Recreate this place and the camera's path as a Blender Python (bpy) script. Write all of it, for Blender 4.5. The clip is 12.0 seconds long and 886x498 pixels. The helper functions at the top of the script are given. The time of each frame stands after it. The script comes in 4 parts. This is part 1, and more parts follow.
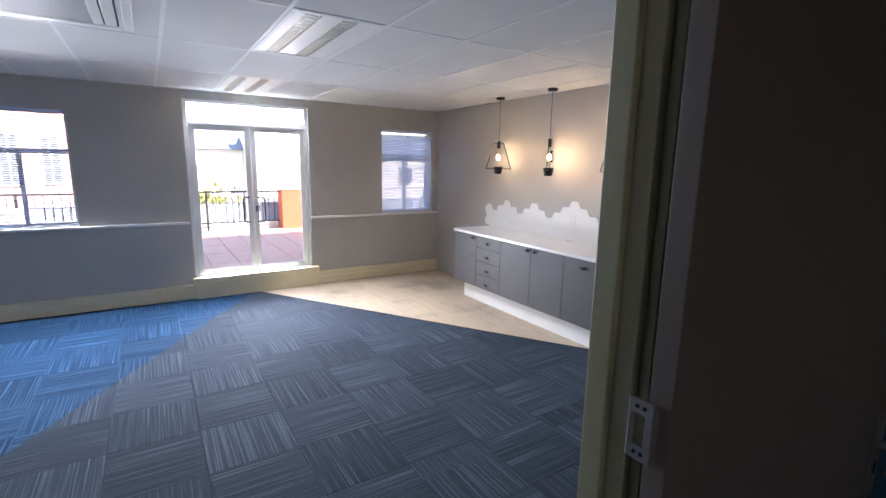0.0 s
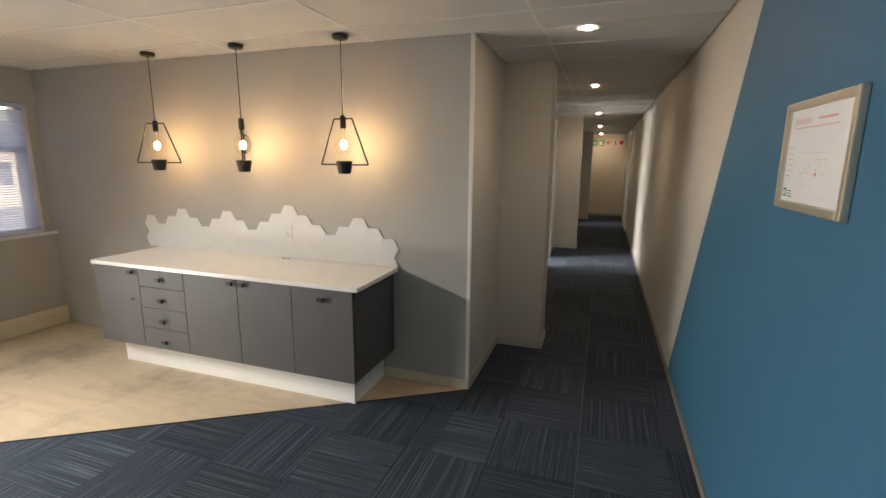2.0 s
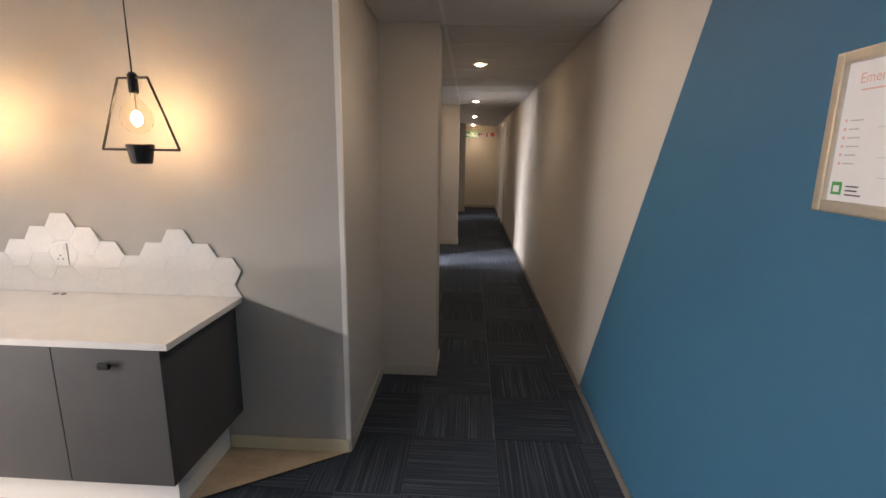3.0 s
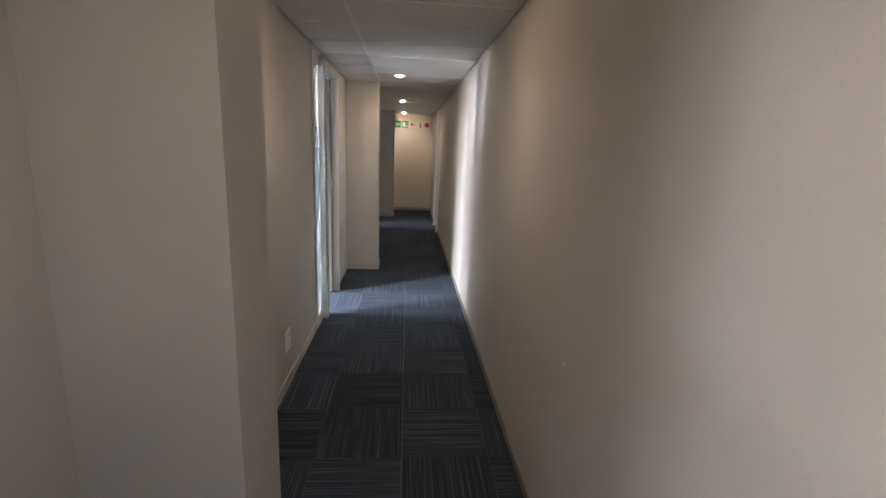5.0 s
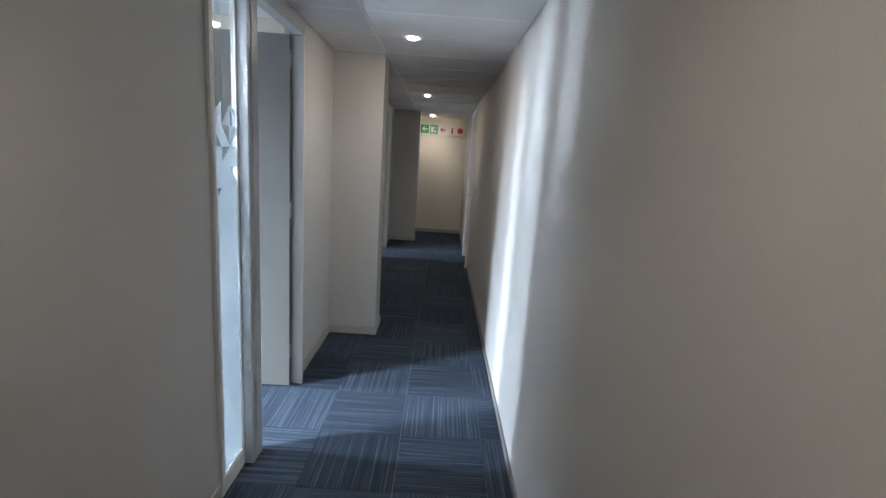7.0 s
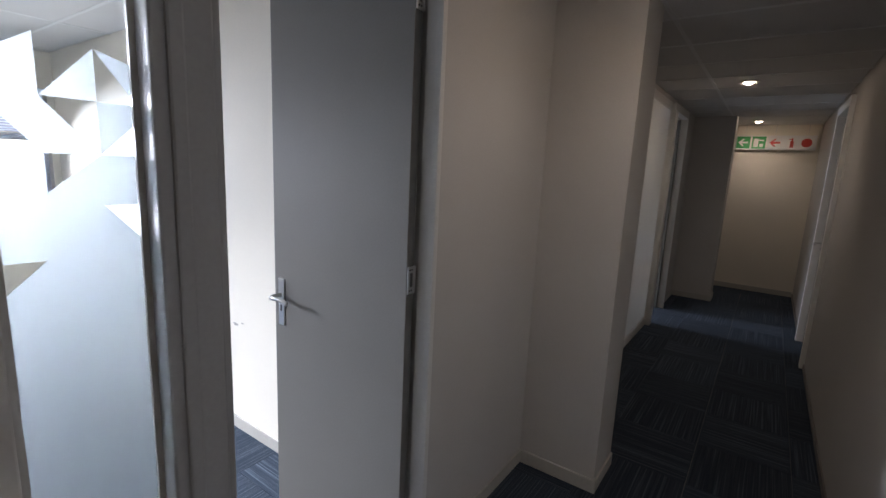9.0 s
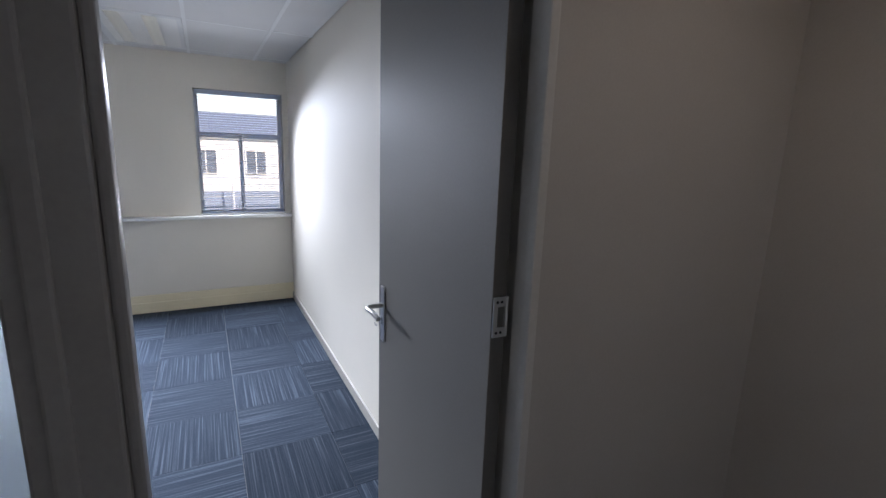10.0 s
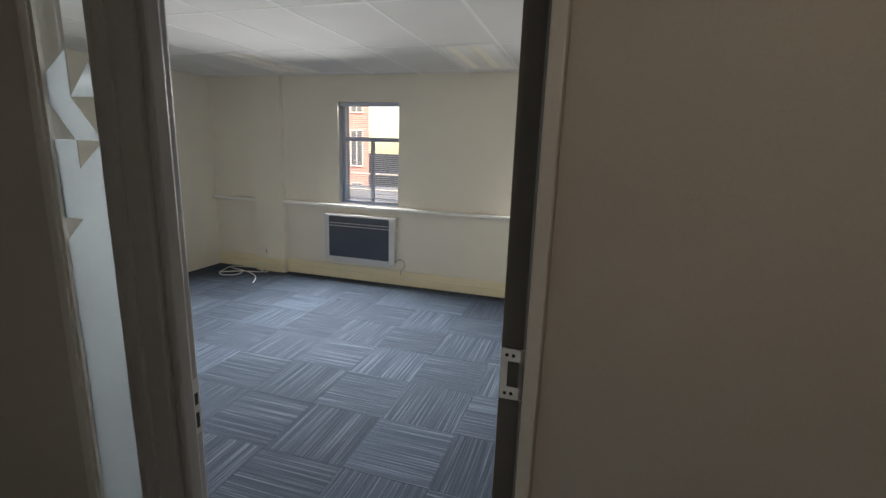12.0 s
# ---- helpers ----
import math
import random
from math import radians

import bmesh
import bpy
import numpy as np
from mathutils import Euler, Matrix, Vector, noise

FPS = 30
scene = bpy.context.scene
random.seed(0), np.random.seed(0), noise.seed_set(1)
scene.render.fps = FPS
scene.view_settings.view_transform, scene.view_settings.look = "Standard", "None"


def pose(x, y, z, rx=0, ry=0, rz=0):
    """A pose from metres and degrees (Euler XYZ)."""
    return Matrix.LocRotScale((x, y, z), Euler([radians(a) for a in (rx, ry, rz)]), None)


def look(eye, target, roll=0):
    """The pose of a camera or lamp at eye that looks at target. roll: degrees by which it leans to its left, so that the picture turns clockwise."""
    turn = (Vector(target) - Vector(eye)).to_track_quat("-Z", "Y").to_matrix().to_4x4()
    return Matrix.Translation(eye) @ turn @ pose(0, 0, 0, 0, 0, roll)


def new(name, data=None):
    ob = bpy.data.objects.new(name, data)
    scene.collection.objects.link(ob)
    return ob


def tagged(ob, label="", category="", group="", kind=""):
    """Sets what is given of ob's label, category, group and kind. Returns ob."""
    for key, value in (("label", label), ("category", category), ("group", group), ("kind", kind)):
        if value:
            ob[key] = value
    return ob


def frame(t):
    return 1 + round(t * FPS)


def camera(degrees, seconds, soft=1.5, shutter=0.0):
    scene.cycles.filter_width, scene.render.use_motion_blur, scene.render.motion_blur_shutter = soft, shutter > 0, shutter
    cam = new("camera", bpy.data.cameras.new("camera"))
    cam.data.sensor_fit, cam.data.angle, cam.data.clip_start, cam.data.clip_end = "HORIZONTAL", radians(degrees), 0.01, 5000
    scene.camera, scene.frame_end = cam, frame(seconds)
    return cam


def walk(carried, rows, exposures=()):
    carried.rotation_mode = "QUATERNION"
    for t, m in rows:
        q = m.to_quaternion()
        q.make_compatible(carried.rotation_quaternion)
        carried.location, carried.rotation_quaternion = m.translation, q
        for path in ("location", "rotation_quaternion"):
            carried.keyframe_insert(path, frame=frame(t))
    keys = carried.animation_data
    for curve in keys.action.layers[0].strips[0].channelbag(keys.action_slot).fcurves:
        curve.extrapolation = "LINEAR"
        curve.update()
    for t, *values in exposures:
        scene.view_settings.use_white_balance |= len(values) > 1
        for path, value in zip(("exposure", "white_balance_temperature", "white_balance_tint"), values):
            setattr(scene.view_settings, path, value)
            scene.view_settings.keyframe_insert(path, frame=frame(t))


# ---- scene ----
cam = camera(87.9, 12.0)
PATH = [
    (0, (0.182, -0.575, 1.693), (-1.478, 0.48, 1.332), 1.0),
    (0.5, (-0.143, -0.457, 1.668), (-1.672, 0.78, 1.301), 0.6),
    (1, (-0.496, -0.343, 1.664), (-1.767, 1.152, 1.28), 0.6),
    (1.5, (-0.732, -0.118, 1.662), (-1.684, 1.601, 1.287), 0.9),
    (2, (-0.897, 0.229, 1.692), (-1.536, 2.086, 1.311), 0.4),
    (2.5, (-1.068, 0.609, 1.676), (-1.356, 2.546, 1.271), 0.3),
    (3, (-1.119, 1.032, 1.657), (-1.227, 2.987, 1.25), 0.8),
    (3.5, (-1.05, 1.525, 1.683), (-1.029, 3.479, 1.257), 2.0),
    (3.7, (-1.035, 1.732, 1.671), (-0.973, 3.684, 1.24), 2.0),
    (5.5, (-0.852, 3.751, 1.716), (-0.688, 5.696, 1.283), 2.3),
    (6, (-0.771, 4.307, 1.705), (-0.677, 6.265, 1.31), 1.8),
    (6.5, (-0.76, 4.836, 1.686), (-0.697, 6.797, 1.298), 2.8),
    (6.7, (-0.776, 5.056, 1.688), (-0.709, 7.016, 1.295), 3.6),
    (8.3, (-0.792, 6.599, 1.655), (-1.323, 8.49, 1.28), 2.0),
    (8.5, (-0.827, 6.816, 1.627), (-1.49, 8.67, 1.275), 1.8),
    (9, (-0.764, 7.167, 1.673), (-1.893, 8.78, 1.321), 2.7),
    (9.5, (-0.818, 7.485, 1.659), (-2.251, 8.832, 1.29), 3.1),
    (10, (-0.916, 7.813, 1.642), (-2.655, 8.717, 1.239), 1.9),
    (10.5, (-0.898, 8.036, 1.649), (-2.822, 8.406, 1.25), 1.9),
    (11, (-0.911, 8.23, 1.655), (-2.866, 8.17, 1.237), 1.3),
    (11.5, (-1.01, 8.378, 1.65), (-2.939, 8.046, 1.24), 1.5),
    (12, (-0.983, 8.516, 1.67), (-2.853, 7.947, 1.248), 1.9),
]
EXPOSURES = [(0, 2.6, 7200, 25), (0.5, 2.45, 7900, 25), (1.0, 2.25, 8600, 25), (1.5, 2.2, 9900, 22), (2.0, 2.5, 9800, 21), (2.5, 2.5, 9500, 24), (3.0, 2.6, 9300, 28), (3.7, 2.6, 9400, 37), (5.5, 2.95, 7100, 20), (6.0, 2.9, 6700, 18), (6.7, 2.95, 6400, 16),
             (8.5, 2.05, 7200, 21), (9.0, 1.75, 7200, 25), (9.5, 0.9, 7100, 24), (10.0, 0.95, 6900, 25), (10.5, 0.85, 7000, 25), (11.0, 0.75, 7300, 22), (11.5, 0.75, 7900, 21), (12.0, 0.9, 8600, 20)]
walk(cam, [(t, look(eye, target, roll)) for t, eye, target, roll in PATH], EXPOSURES)

# ---- world and sun ----
world = bpy.data.worlds.new("daylight")
scene.world = world
world.use_nodes = True
wn = world.node_tree
sky = wn.nodes.new("ShaderNodeTexSky")
sky.sky_type = 'NISHITA'
sky.sun_disc = False
sky.dust_density = 0.5
sky.sun_elevation = radians(35)
sky.sun_rotation = radians(60)
wn.links.new(sky.outputs[0], wn.nodes["Background"].inputs[0])
wn.nodes["Background"].inputs[1].default_value = 0.15
sun = new("sun", bpy.data.lights.new("sun", 'SUN'))
sun.data.energy, sun.data.angle, sun.data.color = 4.4, radians(0.5), (1.0, 0.95, 0.88)
sun.matrix_world = look((20 * math.sin(radians(60)), 20 * math.cos(radians(60)), 14.0), (0, 0, 0))

LAMP_WHITE = (0.98, 1.0, 0.97)


def sky_lamp(y0, y1, z, watts, height=0.03, tilt=-40, x=-6.135, spread=118):
    """An added lamp in place of daylight, along a window opening's head (the sky, sent down) or its foot (the sunlit
    terrace, sent up).
    """
    a = new("window_daylight", bpy.data.lights.new("window_daylight", 'AREA'))
    a.data.shape, a.data.size, a.data.size_y = 'RECTANGLE', y1 - y0, height
    a.data.energy, a.data.color, a.data.spread = watts, (0.66, 0.83, 1.0), radians(spread)
    t = radians(tilt)
    a.matrix_world = look((x, (y0 + y1) / 2, z), (x + math.cos(t), (y0 + y1) / 2, z + math.sin(t)))


# added strips of light; the last two serve the far office's unseen windows
for y0, y1, watts in ((-2.12, -1.28, 17), (5.59, 6.34, 96), (7.79, 8.15, 28), (10.03, 10.77, 15), (12.43, 13.17, 19)):
    sky_lamp(y0, y1, 2.168, watts, tilt=-43, spread=98 if 5 < y0 < 9 else 118)
    sky_lamp(y0, y1, 0.988, watts * 0.07, 0.02, 24, spread=76)
sky_lamp(-0.13, 1.21, 2.28, 22, 0.13, -50, -6.165)
sky_lamp(-0.08, 1.16, 0.305, 8, 0.04, 10, -6.160)

# ---- materials ----
def mat(name, color, rough=0.6, metal=0.0, vary=0.08, size=3.0, fine=60.0, bump=0.0, bump_size=120.0, spec=0.5):
    """A painted, woven or metal surface with large stains and fine grain."""
    m = bpy.data.materials.new(name)
    m.use_nodes = True
    n, l = m.node_tree.nodes, m.node_tree.links
    b = n["Principled BSDF"]
    b.inputs["Roughness"].default_value = rough
    b.inputs["Metallic"].default_value = metal
    b.inputs["Specular IOR Level"].default_value = spec
    co = n.new("ShaderNodeTexCoord")
    a, f = n.new("ShaderNodeTexNoise"), n.new("ShaderNodeTexNoise")
    a.inputs["Scale"].default_value, a.inputs["Detail"].default_value = size, 5
    f.inputs["Scale"].default_value, f.inputs["Detail"].default_value = fine, 3
    l.new(co.outputs["Object"], a.inputs["Vector"])
    l.new(co.outputs["Object"], f.inputs["Vector"])
    mix = n.new("ShaderNodeMath")
    mix.operation = 'ADD'
    l.new(a.outputs["Fac"], mix.inputs[0])
    l.new(f.outputs["Fac"], mix.inputs[1])
    ramp = n.new("ShaderNodeMapRange")
    ramp.inputs["From Min"].default_value, ramp.inputs["From Max"].default_value = 0.6, 1.4
    ramp.inputs["To Min"].default_value, ramp.inputs["To Max"].default_value = 1 - vary, 1 + vary
    l.new(mix.outputs[0], ramp.inputs["Value"])
    mul = n.new("ShaderNodeVectorMath")
    mul.operation = 'SCALE'
    mul.inputs[0].default_value = color
    l.new(ramp.outputs[0], mul.inputs["Scale"])
    l.new(mul.outputs[0], b.inputs["Base Color"])
    if bump:
        h = n.new("ShaderNodeTexNoise")
        h.inputs["Scale"].default_value, h.inputs["Detail"].default_value = bump_size, 4
        l.new(co.outputs["Object"], h.inputs["Vector"])
        bp = n.new("ShaderNodeBump")
        bp.inputs["Strength"].default_value, bp.inputs["Distance"].default_value = bump, 0.004
        l.new(h.outputs["Fac"], bp.inputs["Height"])
        l.new(bp.outputs[0], b.inputs["Normal"])
    return m


def carpet(name, dark, light):
    """Tufted carpet tile with streaks along its local y."""
    m = bpy.data.materials.new(name)
    m.use_nodes = True
    n, l = m.node_tree.nodes, m.node_tree.links
    b = n["Principled BSDF"]
    b.inputs["Roughness"].default_value, b.inputs["Specular IOR Level"].default_value = 0.95, 0.1
    b.inputs["Sheen Weight"].default_value, b.inputs["Sheen Roughness"].default_value = 0.06, 0.5
    b.inputs["Sheen Tint"].default_value = (0.6, 0.75, 1.0, 1)
    co, info = n.new("ShaderNodeTexCoord"), n.new("ShaderNodeObjectInfo")
    shift = n.new("ShaderNodeVectorMath")
    shift.operation = 'ADD'
    sc = n.new("ShaderNodeVectorMath")
    sc.operation = 'SCALE'
    sc.inputs[0].default_value = (37.0, 19.0, 0.0)
    l.new(info.outputs["Random"], sc.inputs["Scale"])
    l.new(co.outputs["Object"], shift.inputs[0])
    l.new(sc.outputs[0], shift.inputs[1])
    tall = n.new("ShaderNodeMapping")
    tall.inputs["Scale"].default_value = (112.0, 1.2, 1.0)
    l.new(shift.outputs[0], tall.inputs["Vector"])
    s = n.new("ShaderNodeTexNoise")
    s.inputs["Scale"].default_value, s.inputs["Detail"].default_value = 1.0, 2
    l.new(tall.outputs[0], s.inputs["Vector"])
    r = n.new("ShaderNodeValToRGB")
    e = r.color_ramp.elements
    e[0].position, e[0].color = 0.45, (*dark, 1)
    e[1].position, e[1].color = 0.70, (*light, 1)
    mid = e.new(0.56)
    mid.color = (*[0.72 * p + 0.28 * q for p, q in zip(dark, light)], 1)
    l.new(s.outputs["Fac"], r.inputs["Fac"])
    tuft = n.new("ShaderNodeTexNoise")
    tuft.inputs["Scale"].default_value, tuft.inputs["Detail"].default_value = 230, 2
    l.new(shift.outputs[0], tuft.inputs["Vector"])
    mr = n.new("ShaderNodeMapRange")
    mr.inputs["From Min"].default_value, mr.inputs["From Max"].default_value = 0.3, 0.7
    mr.inputs["To Min"].default_value, mr.inputs["To Max"].default_value = 0.6, 1.4
    l.new(tuft.outputs["Fac"], mr.inputs["Value"])
    tone = n.new("ShaderNodeMapRange")
    tone.inputs["To Min"].default_value, tone.inputs["To Max"].default_value = 0.8, 1.2
    l.new(info.outputs["Random"], tone.inputs["Value"])
    mm = n.new("ShaderNodeMath")
    mm.operation = 'MULTIPLY'
    l.new(mr.outputs[0], mm.inputs[0])
    l.new(tone.outputs[0], mm.inputs[1])
    mul = n.new("ShaderNodeVectorMath")
    mul.operation = 'SCALE'
    l.new(r.outputs["Color"], mul.inputs[0])
    l.new(mm.outputs[0], mul.inputs["Scale"])
    l.new(mul.outputs[0], b.inputs["Base Color"])
    bp = n.new("ShaderNodeBump")
    bp.inputs["Strength"].default_value, bp.inputs["Distance"].default_value = 0.6, 0.004
    l.new(tuft.outputs["Fac"], bp.inputs["Height"])
    l.new(bp.outputs[0], b.inputs["Normal"])
    return m


def glass(name, rough=0.0, tint=(0.97, 1.0, 0.98)):
    m = bpy.data.materials.new(name)
    m.use_nodes = True
    b = m.node_tree.nodes["Principled BSDF"]
    b.inputs["Base Color"].default_value = (*tint, 1)
    b.inputs["Transmission Weight"].default_value = 1.0
    b.inputs["Roughness"].default_value = rough
    b.inputs["IOR"].default_value = 1.45
    return m


def glow(name, color, strength):
    m = bpy.data.materials.new(name)
    m.use_nodes = True
    b = m.node_tree.nodes["Principled BSDF"]
    b.inputs["Base Color"].default_value = (*color, 1)
    b.inputs["Emission Color"].default_value = (*color, 1)
    b.inputs["Emission Strength"].default_value = strength
    return m


def vinyl(name):
    """Pale wood-look vinyl with long soft grain."""
    m = mat(name, (0.57, 0.44, 0.315), 0.45, vary=0.17, size=1.7, fine=40, bump=0.08, bump_size=90)
    n, l = m.node_tree.nodes, m.node_tree.links
    co = [x for x in n if x.type == 'TEX_COORD'][0]
    mp = n.new("ShaderNodeMapping")
    mp.inputs["Scale"].default_value = (1.0, 9.0, 1.0)
    mp.inputs["Rotation"].default_value = (0, 0, 0.1)
    l.new(co.outputs["Object"], mp.inputs["Vector"])
    for x in [x for x in n if x.type == 'TEX_NOISE'][:2]:
        l.new(mp.outputs[0], x.inputs["Vector"])
    stain, cut, dirt = n.new("ShaderNodeTexNoise"), n.new("ShaderNodeMapRange"), n.new("ShaderNodeVectorMath")
    stain.inputs["Scale"].default_value, stain.inputs["Detail"].default_value, stain.inputs["Roughness"].default_value = 1.6, 7, 0.65
    cut.inputs["From Min"].default_value, cut.inputs["From Max"].default_value = 0.50, 0.66
    cut.inputs["To Min"].default_value, cut.inputs["To Max"].default_value = 1.0, 0.62
    dirt.operation = 'SCALE'
    b = n["Principled BSDF"]
    l.new(co.outputs["Object"], stain.inputs["Vector"])
    l.new(stain.outputs["Fac"], cut.inputs["Value"])
    l.new(b.inputs["Base Color"].links[0].from_socket, dirt.inputs[0])
    l.new(cut.outputs[0], dirt.inputs["Scale"])
    l.new(dirt.outputs[0], b.inputs["Base Color"])
    return m


M_GREY = mat("greige_wall_paint", (0.47, 0.45, 0.42), 0.75, vary=0.05, size=1.2, fine=180, bump=0.12, bump_size=260)
M_CREAM = mat("cream_wall_paint", (0.73, 0.68, 0.59), 0.7, vary=0.05, size=1.2, fine=160, bump=0.12, bump_size=260)
M_BLUE = mat("teal_blue_wall_paint", (0.014, 0.118, 0.205), 0.62, vary=0.06, size=1.5, fine=160, bump=0.1, bump_size=260)
M_CEIL = mat("ceiling_tile", (0.64, 0.63, 0.615), 0.85, vary=0.07, size=2.0, fine=140, bump=0.25, bump_size=180)
M_TEE = mat("white_ceiling_tee", (0.72, 0.72, 0.71), 0.6, vary=0.03)
M_SLAB = mat("concrete_slab", (0.18, 0.17, 0.16), 0.9, vary=0.15, bump=0.3, bump_size=40)
M_CARPET = carpet("charcoal_striped_carpet", (0.023, 0.033, 0.047), (0.082, 0.099, 0.122))
M_CARPET_BLUE = carpet("blue_striped_carpet", (0.007, 0.033, 0.078), (0.04, 0.125, 0.23))
M_VINYL = vinyl("pale_wood_vinyl")
M_SKIRT = mat("cream_skirting_paint", (0.78, 0.69, 0.48), 0.45, vary=0.06, size=4, fine=90)
M_SKIRT_GREY = mat("grey_skirting_paint", (0.42, 0.40, 0.36), 0.55, vary=0.08)
M_SKIRT_DARK = mat("dark_grey_skirting_paint", (0.17, 0.155, 0.14), 0.5, vary=0.1)
M_WHITE = mat("white_paint", (0.80, 0.79, 0.76), 0.4, vary=0.04, size=5, fine=120)
M_FRAME = mat("grey_enamel_door_frame", (0.33, 0.33, 0.325), 0.4, vary=0.06, size=4, fine=80)
# lighter copy of the enamel; partly stands for daylight on the frame
M_FRAME_PALE = mat("pale_enamel_door_frame", (0.58, 0.57, 0.54), 0.4, vary=0.06, size=4, fine=80)
M_OLIVE = mat("olive_grey_enamel", (0.30, 0.30, 0.21), 0.4, vary=0.07, size=4, fine=80)
M_LEAF = mat("grey_door_paint", (0.145, 0.138, 0.125), 0.55, vary=0.06, size=3, fine=120, bump=0.05, spec=0.25)
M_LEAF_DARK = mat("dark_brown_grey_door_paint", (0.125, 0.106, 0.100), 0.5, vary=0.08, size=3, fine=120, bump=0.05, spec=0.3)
M_CAB = mat("charcoal_cabinet_board", (0.082, 0.078, 0.078), 0.5, vary=0.10, size=6, fine=140, bump=0.08)
M_TOP = mat("white_stone_worktop", (0.80, 0.77, 0.73), 0.28, vary=0.05, size=12, fine=200)
M_TILE = mat("white_glazed_tile", (0.80, 0.79, 0.77), 0.38, vary=0.04, size=4, fine=40)
M_BLACK = mat("black_metal", (0.018, 0.017, 0.017), 0.4, metal=0.3, vary=0.1)
M_STEEL = mat("brushed_steel", (0.56, 0.55, 0.53), 0.3, metal=1.0, vary=0.06, fine=200)
M_DULL = mat("dull_grey_steel", (0.20, 0.20, 0.21), 0.4, metal=0.8, vary=0.06)
M_GOLD = mat("satin_champagne_frame", (0.62, 0.56, 0.47), 0.35, metal=0.7, vary=0.06)
M_ALU = mat("white_aluminium", (0.74, 0.75, 0.76), 0.35, vary=0.04)
M_SLAT = mat("white_blind_slat", (0.76, 0.77, 0.78), 0.4, vary=0.03)
M_OPAL = mat("opal_window_film", (0.62, 0.61, 0.58), 0.5, vary=0.05, size=3)


def let_light_through(m, color, share):
    """Makes a thin sheet glow with the light that falls on its other side."""
    n, l = m.node_tree.nodes, m.node_tree.links
    thin, both = n.new("ShaderNodeBsdfTranslucent"), n.new("ShaderNodeMixShader")
    thin.inputs["Color"].default_value, both.inputs[0].default_value = (*color, 1), share
    l.new(n["Principled BSDF"].outputs[0], both.inputs[1])
    l.new(thin.outputs[0], both.inputs[2])
    l.new(both.outputs[0], n["Material Output"].inputs["Surface"])


# bluish daylight is put into the white slats' see-through colour
let_light_through(M_SLAT, (0.62, 0.78, 1.0), 0.5)
let_light_through(M_OPAL, (0.7, 0.7, 0.68), 0.22)
M_GLASS = glass("clear_glass")
M_FROST = glass("frosted_film", 0.65, (0.26, 0.288, 0.302))
let_light_through(M_FROST, (0.66, 0.74, 0.72), 0.012)
M_BULB = glass("bulb_glass", 0.0, (1.0, 0.95, 0.85))
M_BULB.node_tree.nodes["Principled BSDF"].inputs["IOR"].default_value = 1.07    # thin hollow glass
M_SCUFF = mat("grey_scuff", (0.34, 0.32, 0.29), 0.8, vary=0.2, size=60, fine=300)
M_PAPER = mat("printed_paper", (0.70, 0.69, 0.70), 0.5, vary=0.02)
M_RED = mat("red_print", (0.55, 0.06, 0.05), 0.5)
M_GREEN = mat("green_print", (0.02, 0.30, 0.09), 0.45)
M_INK = mat("dark_print", (0.05, 0.05, 0.06), 0.6)
M_PINK = mat("faded_red_print", (0.70, 0.36, 0.33), 0.6)
M_HEAT = mat("dark_heater_glass", (0.055, 0.07, 0.095), 0.18, vary=0.05)
M_SILVER = mat("silver_grey_enamel", (0.58, 0.58, 0.58), 0.35, vary=0.04)
M_GRILLE = mat("grey_plastic_grille", (0.22, 0.23, 0.24), 0.5)
M_GREYGRID = mat("pale_grey_grille_plastic", (0.46, 0.47, 0.47), 0.5)
M_PLASTIC = mat("white_plastic", (0.78, 0.77, 0.74), 0.35, vary=0.03)
M_PAVER = mat("terracotta_paver", (0.52, 0.34, 0.28), 0.8, vary=0.16, size=5, fine=60, bump=0.3, bump_size=60)
M_BRICK = mat("red_orange_brick", (0.42, 0.10, 0.05), 0.8, vary=0.16, size=5, fine=40, bump=0.3, bump_size=50)
M_BRICKFAR = mat("pale_red_brick", (0.72, 0.37, 0.34), 0.85, vary=0.10, size=1, fine=12)
M_PLASTER = mat("white_plaster", (0.78, 0.77, 0.74), 0.8, vary=0.06, size=0.5, fine=10)
M_GREYWALL = mat("blue_grey_plaster", (0.26, 0.31, 0.39), 0.8, vary=0.06, size=0.5, fine=10)
M_ROOF = mat("dark_slate_roof", (0.16, 0.19, 0.25), 0.6, vary=0.10, size=1, fine=20)
M_PANE = mat("far_window_glass", (0.13, 0.15, 0.18), 0.2, vary=0.05)
M_ASPHALT = mat("asphalt", (0.055, 0.055, 0.058), 0.9, vary=0.15, size=0.8, fine=40)
M_LEAFGREEN = mat("sunlit_leaves", (0.17, 0.19, 0.05), 0.6, vary=0.3, size=3, fine=20)
M_BARK = mat("bark", (0.10, 0.07, 0.05), 0.9, vary=0.2, size=5, fine=40, bump=0.5, bump_size=30)
M_TUBE = mat("bright_reflector", (0.92, 0.90, 0.84), 0.3, metal=0.8, vary=0.05, size=30, fine=200, bump=0.4, bump_size=90)
M_FILAMENT = glow("glowing_filament", (1.0, 0.79, 0.48), 19.0)
M_LED = glow("downlight_lens", (1.0, 0.88, 0.70), 45.0)


